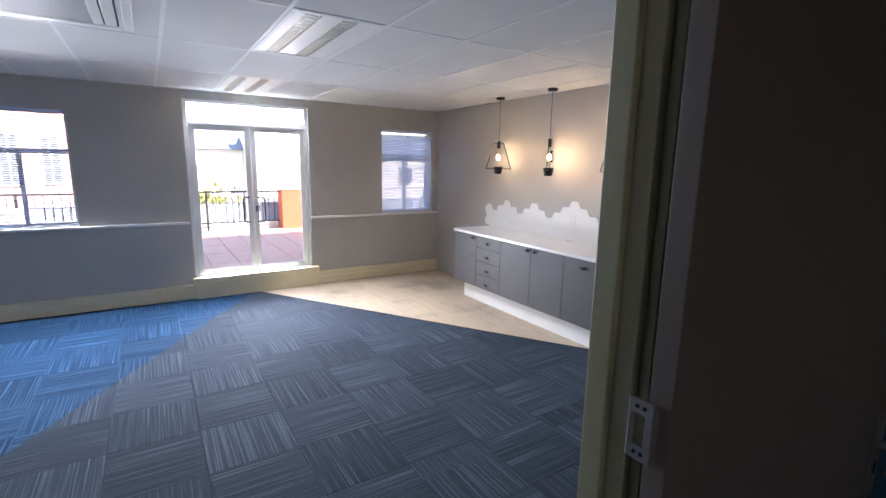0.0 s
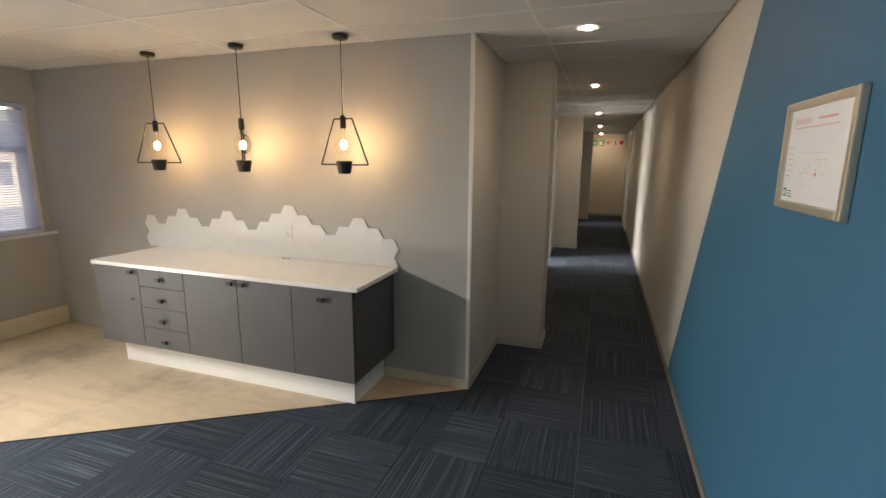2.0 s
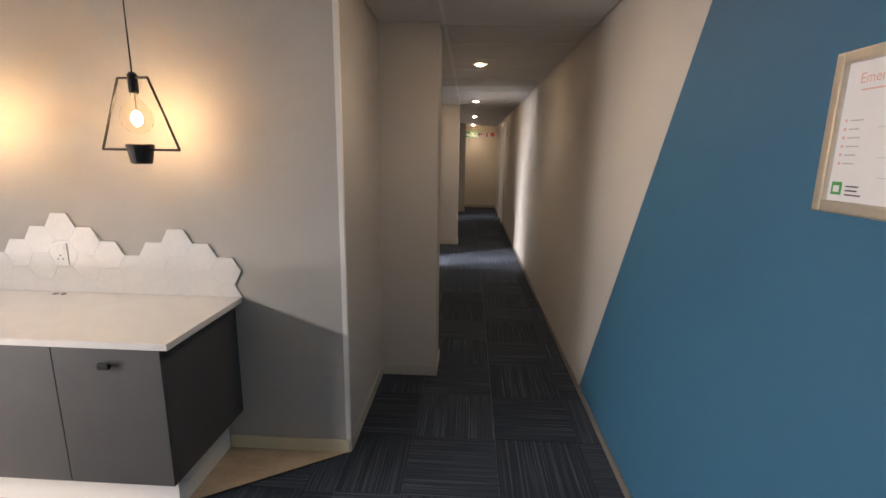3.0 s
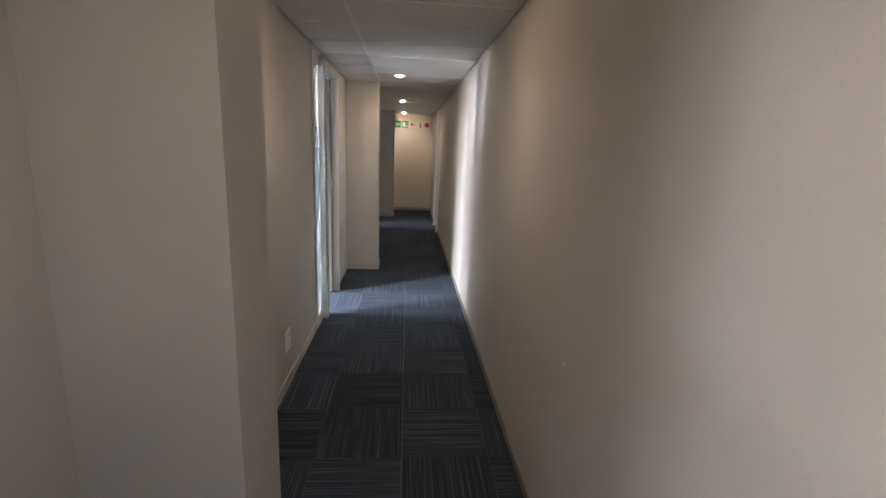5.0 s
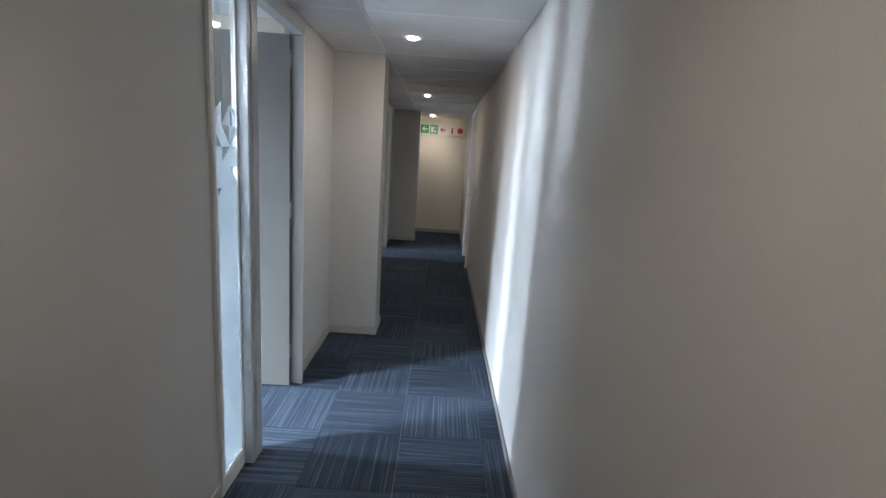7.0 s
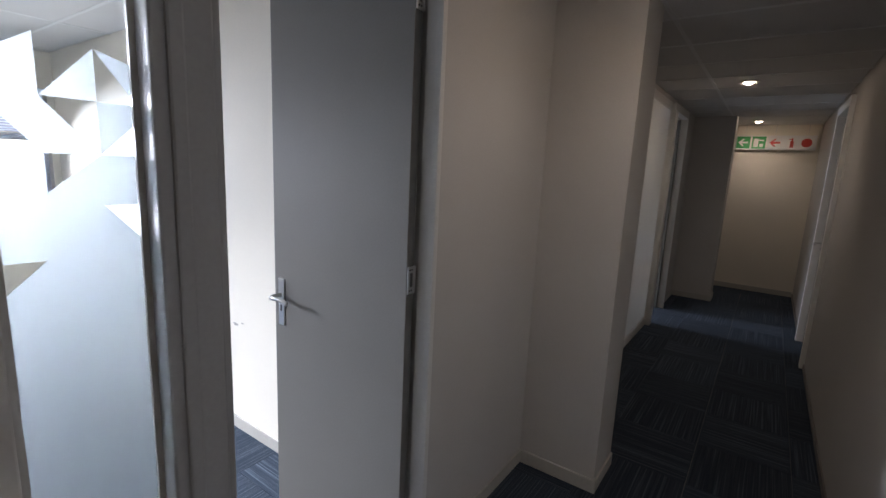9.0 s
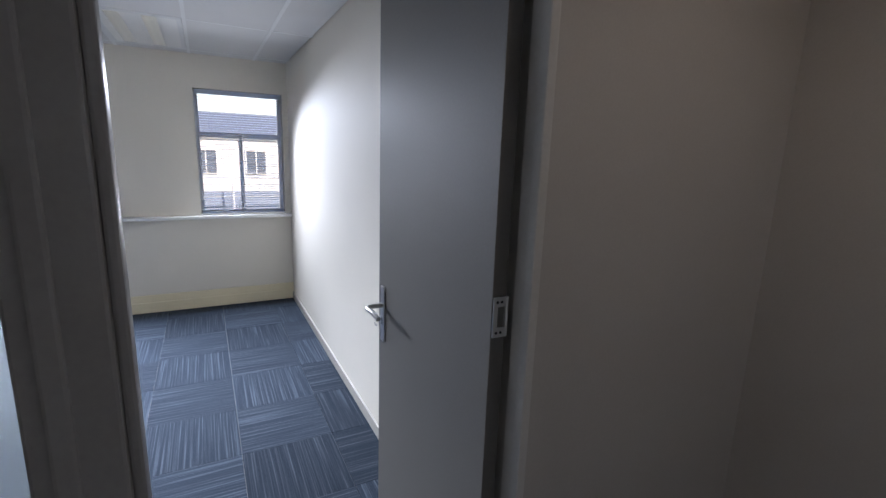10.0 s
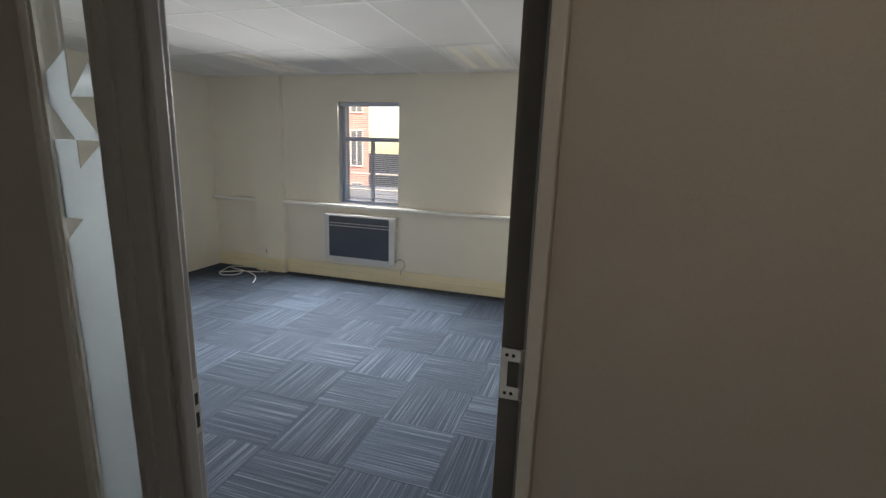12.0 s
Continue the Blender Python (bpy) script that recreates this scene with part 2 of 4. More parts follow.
# ---- mesh helpers ----
def box(bm, x0, x1, y0, y1, z0, z1, bevel=0.0):
    r = bmesh.ops.create_cube(bm, size=1.0)
    for v in r["verts"]:
        v.co = Vector(((x0 + x1) / 2 + v.co.x * (x1 - x0), (y0 + y1) / 2 + v.co.y * (y1 - y0), (z0 + z1) / 2 + v.co.z * (z1 - z0)))
    if bevel:
        es = list({e for v in r["verts"] for e in v.link_edges})
        bmesh.ops.bevel(bm, geom=es, offset=bevel, segments=2, profile=0.6, affect='EDGES')
    return bm


def boxes(*rows, bevel=0.0):
    bm = bmesh.new()
    for r in rows:
        box(bm, *r, bevel=bevel)
    return bm


def cyl(bm, a, b, r0, r1=None, seg=12):
    """A rod or cone from a to b."""
    a, b = Vector(a), Vector(b)
    d = b - a
    r = bmesh.ops.create_cone(bm, cap_ends=True, segments=seg, radius1=r0, radius2=r0 if r1 is None else r1, depth=d.length)
    m = Matrix.Translation((a + b) / 2) @ d.to_track_quat("Z", "Y").to_matrix().to_4x4()
    bmesh.ops.transform(bm, matrix=m, verts=r["verts"])
    return bm


def prism(bm, pts, axis, lo, hi):
    """A flat polygon pulled along an axis. pts lie in the two other axes, in xyz order."""
    def put(p, v):
        q = list(p)
        q.insert("xyz".index(axis), v)
        return bm.verts.new(q)
    a, b = [put(p, lo) for p in pts], [put(p, hi) for p in pts]
    bm.faces.new(a)
    bm.faces.new(b[::-1])
    for i in range(len(pts)):
        j = (i + 1) % len(pts)
        bm.faces.new((a[j], a[i], b[i], b[j]))
    bmesh.ops.recalc_face_normals(bm, faces=bm.faces[:])
    return bm


def lathe(bm, rings, seg=16, at=(0, 0, 0)):
    """Rings of (radius, z) turned about the z axis."""
    loops = []
    for r, z in rings:
        loops.append([bm.verts.new((at[0] + r * math.cos(2 * math.pi * i / seg), at[1] + r * math.sin(2 * math.pi * i / seg), at[2] + z)) for i in range(seg)])
    for a, b in zip(loops, loops[1:]):
        for i in range(seg):
            j = (i + 1) % seg
            bm.faces.new((a[i], a[j], b[j], b[i]))
    bm.faces.new(loops[0][::-1])
    bm.faces.new(loops[-1])
    bmesh.ops.recalc_face_normals(bm, faces=bm.faces[:])
    return bm


def tube(name, pts, radius, material, parent=None, cyclic=False):
    """A bent rod or cable as a mesh."""
    cu = bpy.data.curves.new(name, 'CURVE')
    cu.dimensions, cu.bevel_depth, cu.bevel_resolution, cu.use_fill_caps = '3D', radius, 3, True
    sp = cu.splines.new('BEZIER')
    sp.bezier_points.add(len(pts) - 1)
    for q, p in zip(sp.bezier_points, pts):
        q.co = p
        q.handle_left_type = q.handle_right_type = 'AUTO'
    sp.use_cyclic_u = cyclic
    tmp = bpy.data.objects.new(name, cu)
    me = bpy.data.meshes.new_from_object(tmp)
    me.materials.clear()
    me.materials.append(material)
    bpy.data.objects.remove(tmp)
    for p in me.polygons:
        p.use_smooth = True
    ob = new(name, me)
    if parent:
        ob.parent = parent
    return ob


def mesh(name, bm, *materials, smooth=False):
    me = bpy.data.meshes.new(name)
    bm.to_mesh(me)
    bm.free()
    for m in materials:
        me.materials.append(m)
    if smooth:
        for p in me.polygons:
            p.use_smooth = True
    return me


def part(name, bm, material, parent, label="", smooth=False):
    ob = new(name, mesh(name, bm, material, smooth=smooth))
    ob.parent = parent
    if label:
        ob["label"] = label
    return ob


def thing(name, label, category, group="", at=(0, 0, 0)):
    ob = new(name)
    ob.location = at
    return tagged(ob, label, category, group)


def solid(name, bm, material, label, category, group="", smooth=False):
    return tagged(new(name, mesh(name, bm, material, smooth=smooth)), label, category, group)


def structure(name, bm, *materials, label="", category=""):
    return tagged(new(name, mesh(name, bm, *materials)), label, category, kind="structure")


def wall_x(bm, x0, x1, y0, y1, z1, openings=()):
    """A wall along y with openings (ya, yb, za, zb)."""
    y = y0
    for ya, yb, za, zb in sorted(openings):
        if ya > y:
            box(bm, x0, x1, y, ya, 0, z1)
        if za > 0:
            box(bm, x0, x1, ya, yb, 0, za)
        if zb < z1:
            box(bm, x0, x1, ya, yb, zb, z1)
        y = yb
    if y < y1:
        box(bm, x0, x1, y, y1, 0, z1)
    return bm


def clip(poly, a, b, c):
    """The part of a polygon in which a x + b y <= c."""
    out = []
    for p, q in zip(poly, poly[1:] + poly[:1]):
        dp, dq = a * p[0] + b * p[1] - c, a * q[0] + b * q[1] - c
        if dp <= 0:
            out.append(p)
        if dp * dq < 0:
            t = dp / (dp - dq)
            out.append((p[0] + t * (q[0] - p[0]), p[1] + t * (q[1] - p[1])))
    return out


# ---- plan ----
CEIL = 2.5
W = -6.127            # inner face of the window wall
WO = W - 0.28
LEFT, LEFT_IN = -1.752, -1.832   # corridor's window-side wall, both faces
RIGHT, RIGHT_IN = -0.30, -0.22   # corridor's other wall, both faces
KY, KY2 = 3.31, 3.66  # wall behind the cabinets, both faces
OY, OY2 = 8.63, 8.75  # far wall of the office
SOUTH, END = -4.2, 15.62
VX, VY, VS = -1.755, 3.30, 0.64      # edge of the vinyl
BS = -0.65                            # edge of the blue carpet
WINDOWS = [(-2.14, -1.26), (2.34, 3.22), (5.565, 6.365), (7.763, 8.575)]
# unseen windows, placed so that daylight spills from the far doorway
FAR_WINDOWS = [(10.0, 10.8), (12.4, 13.2)]
SILL, LINTEL = 0.965, 2.19

openings = [(a, b, SILL, LINTEL) for a, b in WINDOWS + FAR_WINDOWS] + [(-0.19, 1.27, 0.24, 2.40)]
structure("wall_west", wall_x(bmesh.new(), WO, W, SOUTH, END, 2.6, openings), M_GREY, label="greige painted window wall with deep openings", category="wall")
structure("wall_kitchen", boxes((W, LEFT, KY, KY2, 0, 2.6)), M_GREY, label="greige painted wall behind the cabinets", category="wall")
structure("wall_corridor_left", wall_x(bmesh.new(), LEFT_IN, LEFT, KY2, END, 2.6, [(7.305, 8.471, 0, 2.45), (11.715, 13.561, 0, 2.45), (14.72, END, 0, 2.5)]), M_GREY,
          label="greige painted corridor wall with doorways", category="wall")
for i, (y0, y1, x1) in enumerate(((4.262, 4.575, -1.342), (9.457, 9.77, -1.32), (14.412, 14.72, -1.26))):
    structure("wall_pier_%d" % (i + 1), boxes((LEFT, x1, y0, y1, 0, 2.6)), M_GREY, label="greige painted column standing out into the corridor", category="wall")
structure("wall_office_far", boxes((W, LEFT_IN, OY, OY2, 0, 2.6)), M_CREAM, label="cream painted office side wall", category="wall")
structure("wall_far_office", boxes((W, LEFT_IN, 14.2, 14.32, 0, 2.6)), M_CREAM, label="cream painted side wall of the far office", category="wall")
structure("wall_end", boxes((-3.4, 3.2, END, END + 0.12, 0, 2.6)), M_CREAM, label="cream painted wall closing the corridor", category="wall")
structure("wall_side_passage", boxes((-3.52, -3.4, 14.32, END + 0.12, 0, 2.6)), M_GREY, label="greige wall of the side passage", category="wall")
structure("wall_south", boxes((W, 3.2, SOUTH - 0.12, SOUTH, 0, 2.6)), M_GREY, label="greige painted wall closing the room", category="wall")

# corridor wall painted blue below a slanting edge
bm = bmesh.new()
prism(bm, [(0.10, 0), (4.13, 0), (2.555, CEIL + 0.1), (0.10, CEIL + 0.1)], "x", RIGHT_IN, RIGHT)
for f in bm.faces:
    f.material_index = 1
prism(bm, [(4.13, 0), (12.35, 0), (12.35, CEIL + 0.1), (2.555, CEIL + 0.1)], "x", RIGHT_IN, RIGHT)
wall_x(bm, RIGHT_IN, RIGHT, 12.35, END, 2.6, [(12.35, 13.35, 0, 2.42)])
wall_x(bm, RIGHT_IN, RIGHT, SOUTH, 0.10, 2.6, [(-0.83, 0.10, 0, 2.40)])
structure("wall_right", bm, M_GREY, M_BLUE, label="corridor wall, teal blue below a slanting edge and greige beyond", category="wall")
# unseen opening at y -1.6 to -0.9, added to let daylight onto the leaf
structure("wall_lobby", boxes((3.2, 3.32, SOUTH, -1.6, 0, 2.6), (3.2, 3.32, -0.9, END, 0, 2.6), (3.2, 3.32, -1.6, -0.9, 0, 1.0), (3.2, 3.32, -1.6, -0.9, 2.2, 2.6), (RIGHT_IN, 3.2, 2.2, 2.32, 0, 2.6), (RIGHT_IN, 3.2, 11.6, 11.72, 0, 2.6)), M_GREY,
          label="plain greige walls of the side rooms, with an unseen opening added for daylight", category="wall")

# pier and lower wall in the office
structure("wall_office_pier", boxes((W, W + 0.09, 4.37, 4.79, 0, 2.5)), M_CREAM, label="cream painted pier on the window wall", category="wall")
bm = boxes((W, W + 0.004, KY2, 4.37, 0.18, 2.5), (W, W + 0.004, 4.79, 5.565, 0.18, 2.5), (W, W + 0.004, 6.365, 7.763, 0.18, 2.5), (W, W + 0.004, 8.575, OY, 0.18, 2.5),
           (W, W + 0.004, 5.565, 6.365, 0.18, SILL), (W, W + 0.004, 7.763, 8.575, 0.18, SILL), (W, W + 0.004, 5.565, 6.365, LINTEL, 2.5), (W, W + 0.004, 7.763, 8.575, LINTEL, 2.5))
structure("wall_office_lining", bm, M_CREAM, label="cream paint coat on the office side of the window wall", category="wall")
structure("wall_office_near", boxes((W + 0.004, LEFT_IN, KY2, KY2 + 0.004, 0, 2.5)), M_CREAM, label="cream paint coat on the office near wall", category="wall")

# slabs, ground and roof
floor = structure("floor", boxes((WO, 3.32, SOUTH - 0.12, END + 0.12, -0.25, -0.008)), M_SLAB, label="concrete floor slab under carpet tiles", category="floor")
# unseen slab, added so that no sky comes in above the ceilings
structure("roof", boxes((WO - 0.15, 3.4, SOUTH - 0.2, END + 0.2, 2.6, 2.85)), M_SLAB, label="flat concrete roof slab, unseen, added to keep the sky out", category="roof")


# ---- ceilings ----
def ceiling(name, x0, x1, y0, y1, gx, gy, dx=1.155, dy=0.5667, skip=()):
    bm = bmesh.new()
    xs = [x0] + [gx + dx * k for k in range(-12, 12) if x0 + 0.03 < gx + dx * k < x1 - 0.03] + [x1]
    ys = [y0] + [gy + dy * k for k in range(-40, 40) if y0 + 0.03 < gy + dy * k < y1 - 0.03] + [y1]
    for a, b in zip(xs, xs[1:]):
        for c, d in zip(ys, ys[1:]):
            if any(a < sx < b and c < sy < d for sx, sy in skip):
                continue
            s = random.uniform(-0.0012, 0.0012)
            box(bm, a + 0.010, b - 0.010, c + 0.010, d - 0.010, CEIL + s, CEIL + 0.02)
    n = len(bm.faces)
    for a in xs[1:-1]:
        box(bm, a - 0.012, a + 0.012, y0, y1, CEIL - 0.0025, CEIL + 0.022)
    for c in ys[1:-1]:
        box(bm, x0, x1, c - 0.012, c + 0.012, CEIL - 0.003, CEIL + 0.021)
    bm.faces.ensure_lookup_table()
    for f in bm.faces[n:]:
        f.material_index = 1
    return structure(name, bm, M_CEIL, M_TEE, label="suspended ceiling of pale tiles in a white grid", category="ceiling")


LAMPS_MAIN = [(-3.05, 0.415), (-5.37, 0.415)]
LAMPS_OFFICE = [(-5.37, 5.205), (-5.37, 7.465)]
ceiling("ceiling", W, RIGHT, SOUTH, KY, -1.33, 0.13, skip=LAMPS_MAIN)
ceiling("ceiling_corridor", LEFT, RIGHT, KY, END, -1.31, 7.155)
ceiling("ceiling_office", W, LEFT_IN, KY2, OY, -1.33, 6.62, skip=LAMPS_OFFICE)
ceiling("ceiling_far_office", W, LEFT_IN, OY2, 14.2, -1.33, 9.0)
structure("ceiling_side_rooms", boxes((RIGHT_IN, 3.2, SOUTH, END, CEIL, 2.59), (-3.4, LEFT_IN, 14.32, END, CEIL, 2.59)), M_CEIL, label="plain pale ceiling of the side rooms", category="ceiling")


# ---- skirting, ledges, trims ----
n = 0
for y0, y1 in ((SOUTH, -0.215), (1.345, KY), (KY2 + 0.01, 4.368), (4.792, OY), (OY2, 14.2)):
    n += 1
    bm = boxes((W + 0.0045, W + 0.028, y0, y1, 0.0, 0.105), (W + 0.0045, W + 0.022, y0, y1, 0.1055, 0.18), bevel=0.005)
    structure("baseboard_%d" % n, bm, M_SKIRT, label="tall cream painted skirting board with a groove", category="skirting board")
structure("baseboard_pier", boxes((W + 0.091, W + 0.114, 4.365, 4.795, 0, 0.18), bevel=0.005), M_SKIRT, label="cream painted skirting round the pier", category="skirting board")
for i, (y0, y1) in enumerate(((SOUTH, -0.21), (1.26, KY), (KY2 + 0.006, 4.365), (4.795, OY))):
    structure("trim_ledge_%d" % (i + 1), boxes((W + 0.0045, W + (0.05 if i < 2 else 0.095), y0, y1, 0.932, 0.962), bevel=0.006),
              M_WHITE, label="narrow white painted window ledge", category="ledge")
low = []
low.append(("x", LEFT, LEFT + 0.012, KY + 0.014, 4.262))
low.append(("x", LEFT, LEFT + 0.012, 4.575, 7.303))
low.append(("x", LEFT, LEFT + 0.012, 8.472, 9.457))
low.append(("x", LEFT, LEFT + 0.012, 9.77, 11.713))
low.append(("x", LEFT, LEFT + 0.012, 13.562, 14.412))
for p0, p1, px in ((4.262, 4.575, -1.342), (9.457, 9.77, -1.32), (14.412, 14.72, -1.26)):
    low.append(("x", LEFT + 0.012, px + 0.012, p0 - 0.012, p0))
    low.append(("x", px, px + 0.012, p0, p1))
low.append(("x", RIGHT - 0.012, RIGHT, 0.105, 12.34))
low.append(("x", RIGHT - 0.012, RIGHT, 13.36, END - 0.012))
low.append(("x", RIGHT - 0.012, RIGHT, SOUTH, -0.84))
low.append(("x", LEFT, RIGHT - 0.012, END - 0.012, END))
low.append(("x", -2.435, LEFT - 0.004, KY - 0.012, KY))
low.append(("x", W + 0.03, LEFT_IN, OY - 0.012, OY))
for i, (_, x0, x1, y0, y1) in enumerate(low):
    right = x0 > RIGHT - 0.02
    structure("trim_skirting_%d" % (i + 1), boxes((x0, x1, y0, y1, 0.0, 0.05 if right else 0.075), bevel=0.003), M_SKIRT_DARK if right else M_SKIRT_GREY if x1 > -1.9 and i != 15 else M_SKIRT, label="low painted skirting along the wall", category="skirting board")
structure("trim_corner_bead", boxes((LEFT - 0.022, LEFT + 0.003, KY - 0.003, KY - 0.0005, 0, CEIL), (LEFT + 0.0005, LEFT + 0.003, KY - 0.0005, KY + 0.022, 0, CEIL)), M_WHITE,
          label="white corner bead on the wall end", category="trim")
structure("trim_vinyl_edge", prism(bmesh.new(), [(VX, VY - 0.006), (VX, VY + 0.006), (W + 0.06, VY + VS * (W + 0.06 - VX) + 0.006), (W + 0.06, VY + VS * (W + 0.06 - VX) - 0.006)], "z", -0.002, 0.003),
          M_BLACK, label="thin dark strip between vinyl and carpet", category="floor trim")


# ---- windows and blinds ----
def window(idx, y0, y1, tilt, blind=True):
    w = tagged(new("window_%d" % idx), "white metal window with a top light over two casements", "window", kind="structure")
    z0, z1, x0, x1 = SILL, LINTEL, W - 0.16, W - 0.115
    ym, zt, b = (y0 + y1) / 2, 1.765, 0.035
    part("window_frame", boxes((x0, x1, y0, y0 + b, z0, z1), (x0, x1, y1 - b, y1, z0, z1), (x0, x1, y0 + b, y1 - b, z0, z0 + b), (x0, x1, y0 + b, y1 - b, z1 - b, z1), bevel=0.004), M_ALU, w)
    part("transom", boxes((x0 - 0.005, x1 + 0.005, y0 + b, y1 - b, zt - 0.024, zt + 0.024), bevel=0.004), M_ALU, w)
    part("mullion", boxes((x0, x1, ym - 0.02, ym + 0.02, z0 + b, zt - 0.024), bevel=0.004), M_ALU, w)
    part("window_sill", boxes((W - 0.115, W + 0.002, y0 + 0.001, y1 - 0.001, z0, z0 + 0.008)), M_WHITE, w)
    xm = (x0 + x1) / 2
    for ya, yb, za, zb in ((y0 + b, ym - 0.02, z0 + b, zt - 0.024), (ym + 0.02, y1 - b, z0 + b, zt - 0.024), (y0 + b, y1 - b, zt + 0.024, z1 - b)):
        p = part("pane", boxes((xm - 0.002, xm + 0.002, ya, yb, za, zb)), M_GLASS, w)
        p.visible_shadow = False
    if not blind:
        return
    v = thing("venetian_blind", "white venetian blind with narrow slats hanging in the window", "blind", "window blinds")
    xb = W - 0.045
    part("headrail", boxes((xb - 0.02, xb + 0.02, y0 + 0.01, y1 - 0.01, z1 - 0.045, z1 - 0.003), bevel=0.003), M_SLAT, v)
    part("bottom_rail", boxes((xb - 0.013, xb + 0.013, y0 + 0.012, y1 - 0.012, z0 + 0.012, z0 + 0.026), bevel=0.003), M_SLAT, v)
    for y in (y0 + 0.12, y1 - 0.12):
        part("cord", boxes((xb - 0.001, xb + 0.001, y - 0.001, y + 0.001, z0 + 0.02, z1 - 0.04)), M_SLAT, v)
    bm = bmesh.new()
    rows = [(-0.0125, -0.0015), (-0.005, 0.0012), (0.005, 0.0012), (0.0125, -0.0015)]
    h = (y1 - y0) / 2 - 0.014
    va = [[bm.verts.new((x, s * h, z + t)) for x, z in rows] for s in (-1, 1) for t in (0, 0.0006)]
    for k in range(3):
        bm.faces.new((va[1][k], va[1][k + 1], va[3][k + 1], va[3][k]))
        bm.faces.new((va[0][k + 1], va[0][k], va[2][k], va[2][k + 1]))
    me = mesh("slat", bm, M_SLAT)
    z = z0 + 0.045
    while z < z1 - 0.055:
        s = new("slat", me)
        s.parent = v
        s.matrix_basis = pose(xb, (y0 + y1) / 2, z, 0, tilt + random.uniform(-1.5, 1.5), 0)
        z += 0.0235


for i, ((y0, y1), t) in enumerate(zip(WINDOWS, (-22, -58, 13, 14))):
    window(i + 1, y0, y1, t)
for i, (y0, y1) in enumerate(FAR_WINDOWS):
    window(i + 5, y0, y1, 0, False)

# glazed double door to the terrace
D0, D1, DZ0, DZ1 = -0.19, 1.27, 0.24, 2.40
gd = tagged(new("door_terrace"), "white aluminium glazed double door with a top light", "door", kind="structure")
xa, xb = W - 0.09, W - 0.03
part("door_frame", boxes((xa, xb, D0, D0 + 0.045, DZ0, DZ1), (xa, xb, D1 - 0.045, D1, DZ0, DZ1), (xa, xb, D0 + 0.045, D1 - 0.045, DZ1 - 0.03, DZ1), (xa, xb, D0 + 0.045, D1 - 0.045, 2.125, 2.19),
                         (xa, xb, D0 + 0.045, D1 - 0.045, DZ0, DZ0 + 0.025), bevel=0.004), M_ALU, gd)
p = part("pane", boxes((W - 0.064, W - 0.060, D0 + 0.045, D1 - 0.045, 2.19, DZ1 - 0.03)), M_GLASS, gd)
p.visible_shadow = False
dm = (D0 + D1) / 2
for a, b, hy in ((D0 + 0.048, dm - 0.003, dm - 0.055), (dm + 0.003, D1 - 0.048, dm + 0.055)):
    lf = new("door_leaf")
    lf.parent = gd
    st = 0.062
    xl, xr = W - 0.082, W - 0.042
    part("leaf_frame", boxes((xl, xr, a, a + st, DZ0 + 0.028, 2.122), (xl, xr, b - st, b, DZ0 + 0.028, 2.122), (xl, xr, a + st, b - st, DZ0 + 0.028, DZ0 + 0.10), (xl, xr, a + st, b - st, 2.06, 2.122), bevel=0.004), M_ALU, lf)
    p = part("pane", boxes((W - 0.064, W - 0.060, a + st, b - st, DZ0 + 0.10, 2.06)), M_GLASS, lf)
    p.visible_shadow = False
    s = 0.075 if hy > dm else -0.075
    tube("pull_handle", [(xr + 0.001, hy, 1.238), (xr + 0.045, hy + s * 0.1, 1.24), (xr + 0.06, hy + s * 0.5, 1.24), (xr + 0.06, hy + s * 0.85, 1.232), (xr + 0.06, hy + s, 1.20), (xr + 0.06, hy + s, 1.14),
                         (xr + 0.06, hy + s, 1.02), (xr + 0.06, hy + s, 0.96), (xr + 0.06, hy + s * 0.85, 0.928), (xr + 0.06, hy + s * 0.5, 0.92), (xr + 0.045, hy + s * 0.1, 0.92), (xr + 0.001, hy, 0.922)], 0.011, M_DULL, lf)
    if hy > dm:
        part("lock", boxes((xr + 0.0005, xr + 0.008, dm + 0.025, dm + 0.05, 1.05, 1.13), bevel=0.003), M_DULL, lf, "dark lock cylinder plate")
structure("trim_door_step", boxes((W + 0.0005, W + 0.065, -0.21, 1.34, 0, 0.236), (W - 0.03, W + 0.075, -0.22, 1.345, 0.2365, 0.262), bevel=0.004), M_SKIRT, label="cream painted step under the terrace door", category="door step")


# ---- door frames and leaves along the corridor ----
def hinge_at(parent, x, y, z, nx, ny, k=1):
    """A steel hinge plate with a knuckle and a slot."""
    bm = bmesh.new()
    for dz in (-0.038, 0.038):
        box(bm, -0.018, 0.018, -0.0015, 0.0015, dz - 0.012, dz + 0.012)
    box(bm, min(0.006 * k, 0.018 * k), max(0.006 * k, 0.018 * k), -0.0015, 0.0015, -0.026, 0.026)
    cyl(bm, (-0.020 * k, 0.003, -0.05), (-0.020 * k, 0.003, 0.05), 0.0055, seg=10)
    h = part("hinge", bm, M_STEEL, parent, "brushed steel hinge with screws")
    h.matrix_basis = Matrix.Translation((x, y, z)) @ Matrix.Rotation(math.atan2(ny, nx), 4, 'Z')
    for dx, dz in ((0.004, 0.038), (-0.008, -0.038), (-0.008, 0.038), (0.004, -0.038)):
        q = part("screw", cyl(bmesh.new(), (0, -0.0015, 0), (0, -0.003, 0), 0.0035, seg=8), M_BLACK, h)
        q.matrix_basis = pose(dx, 0, dz)
    return h


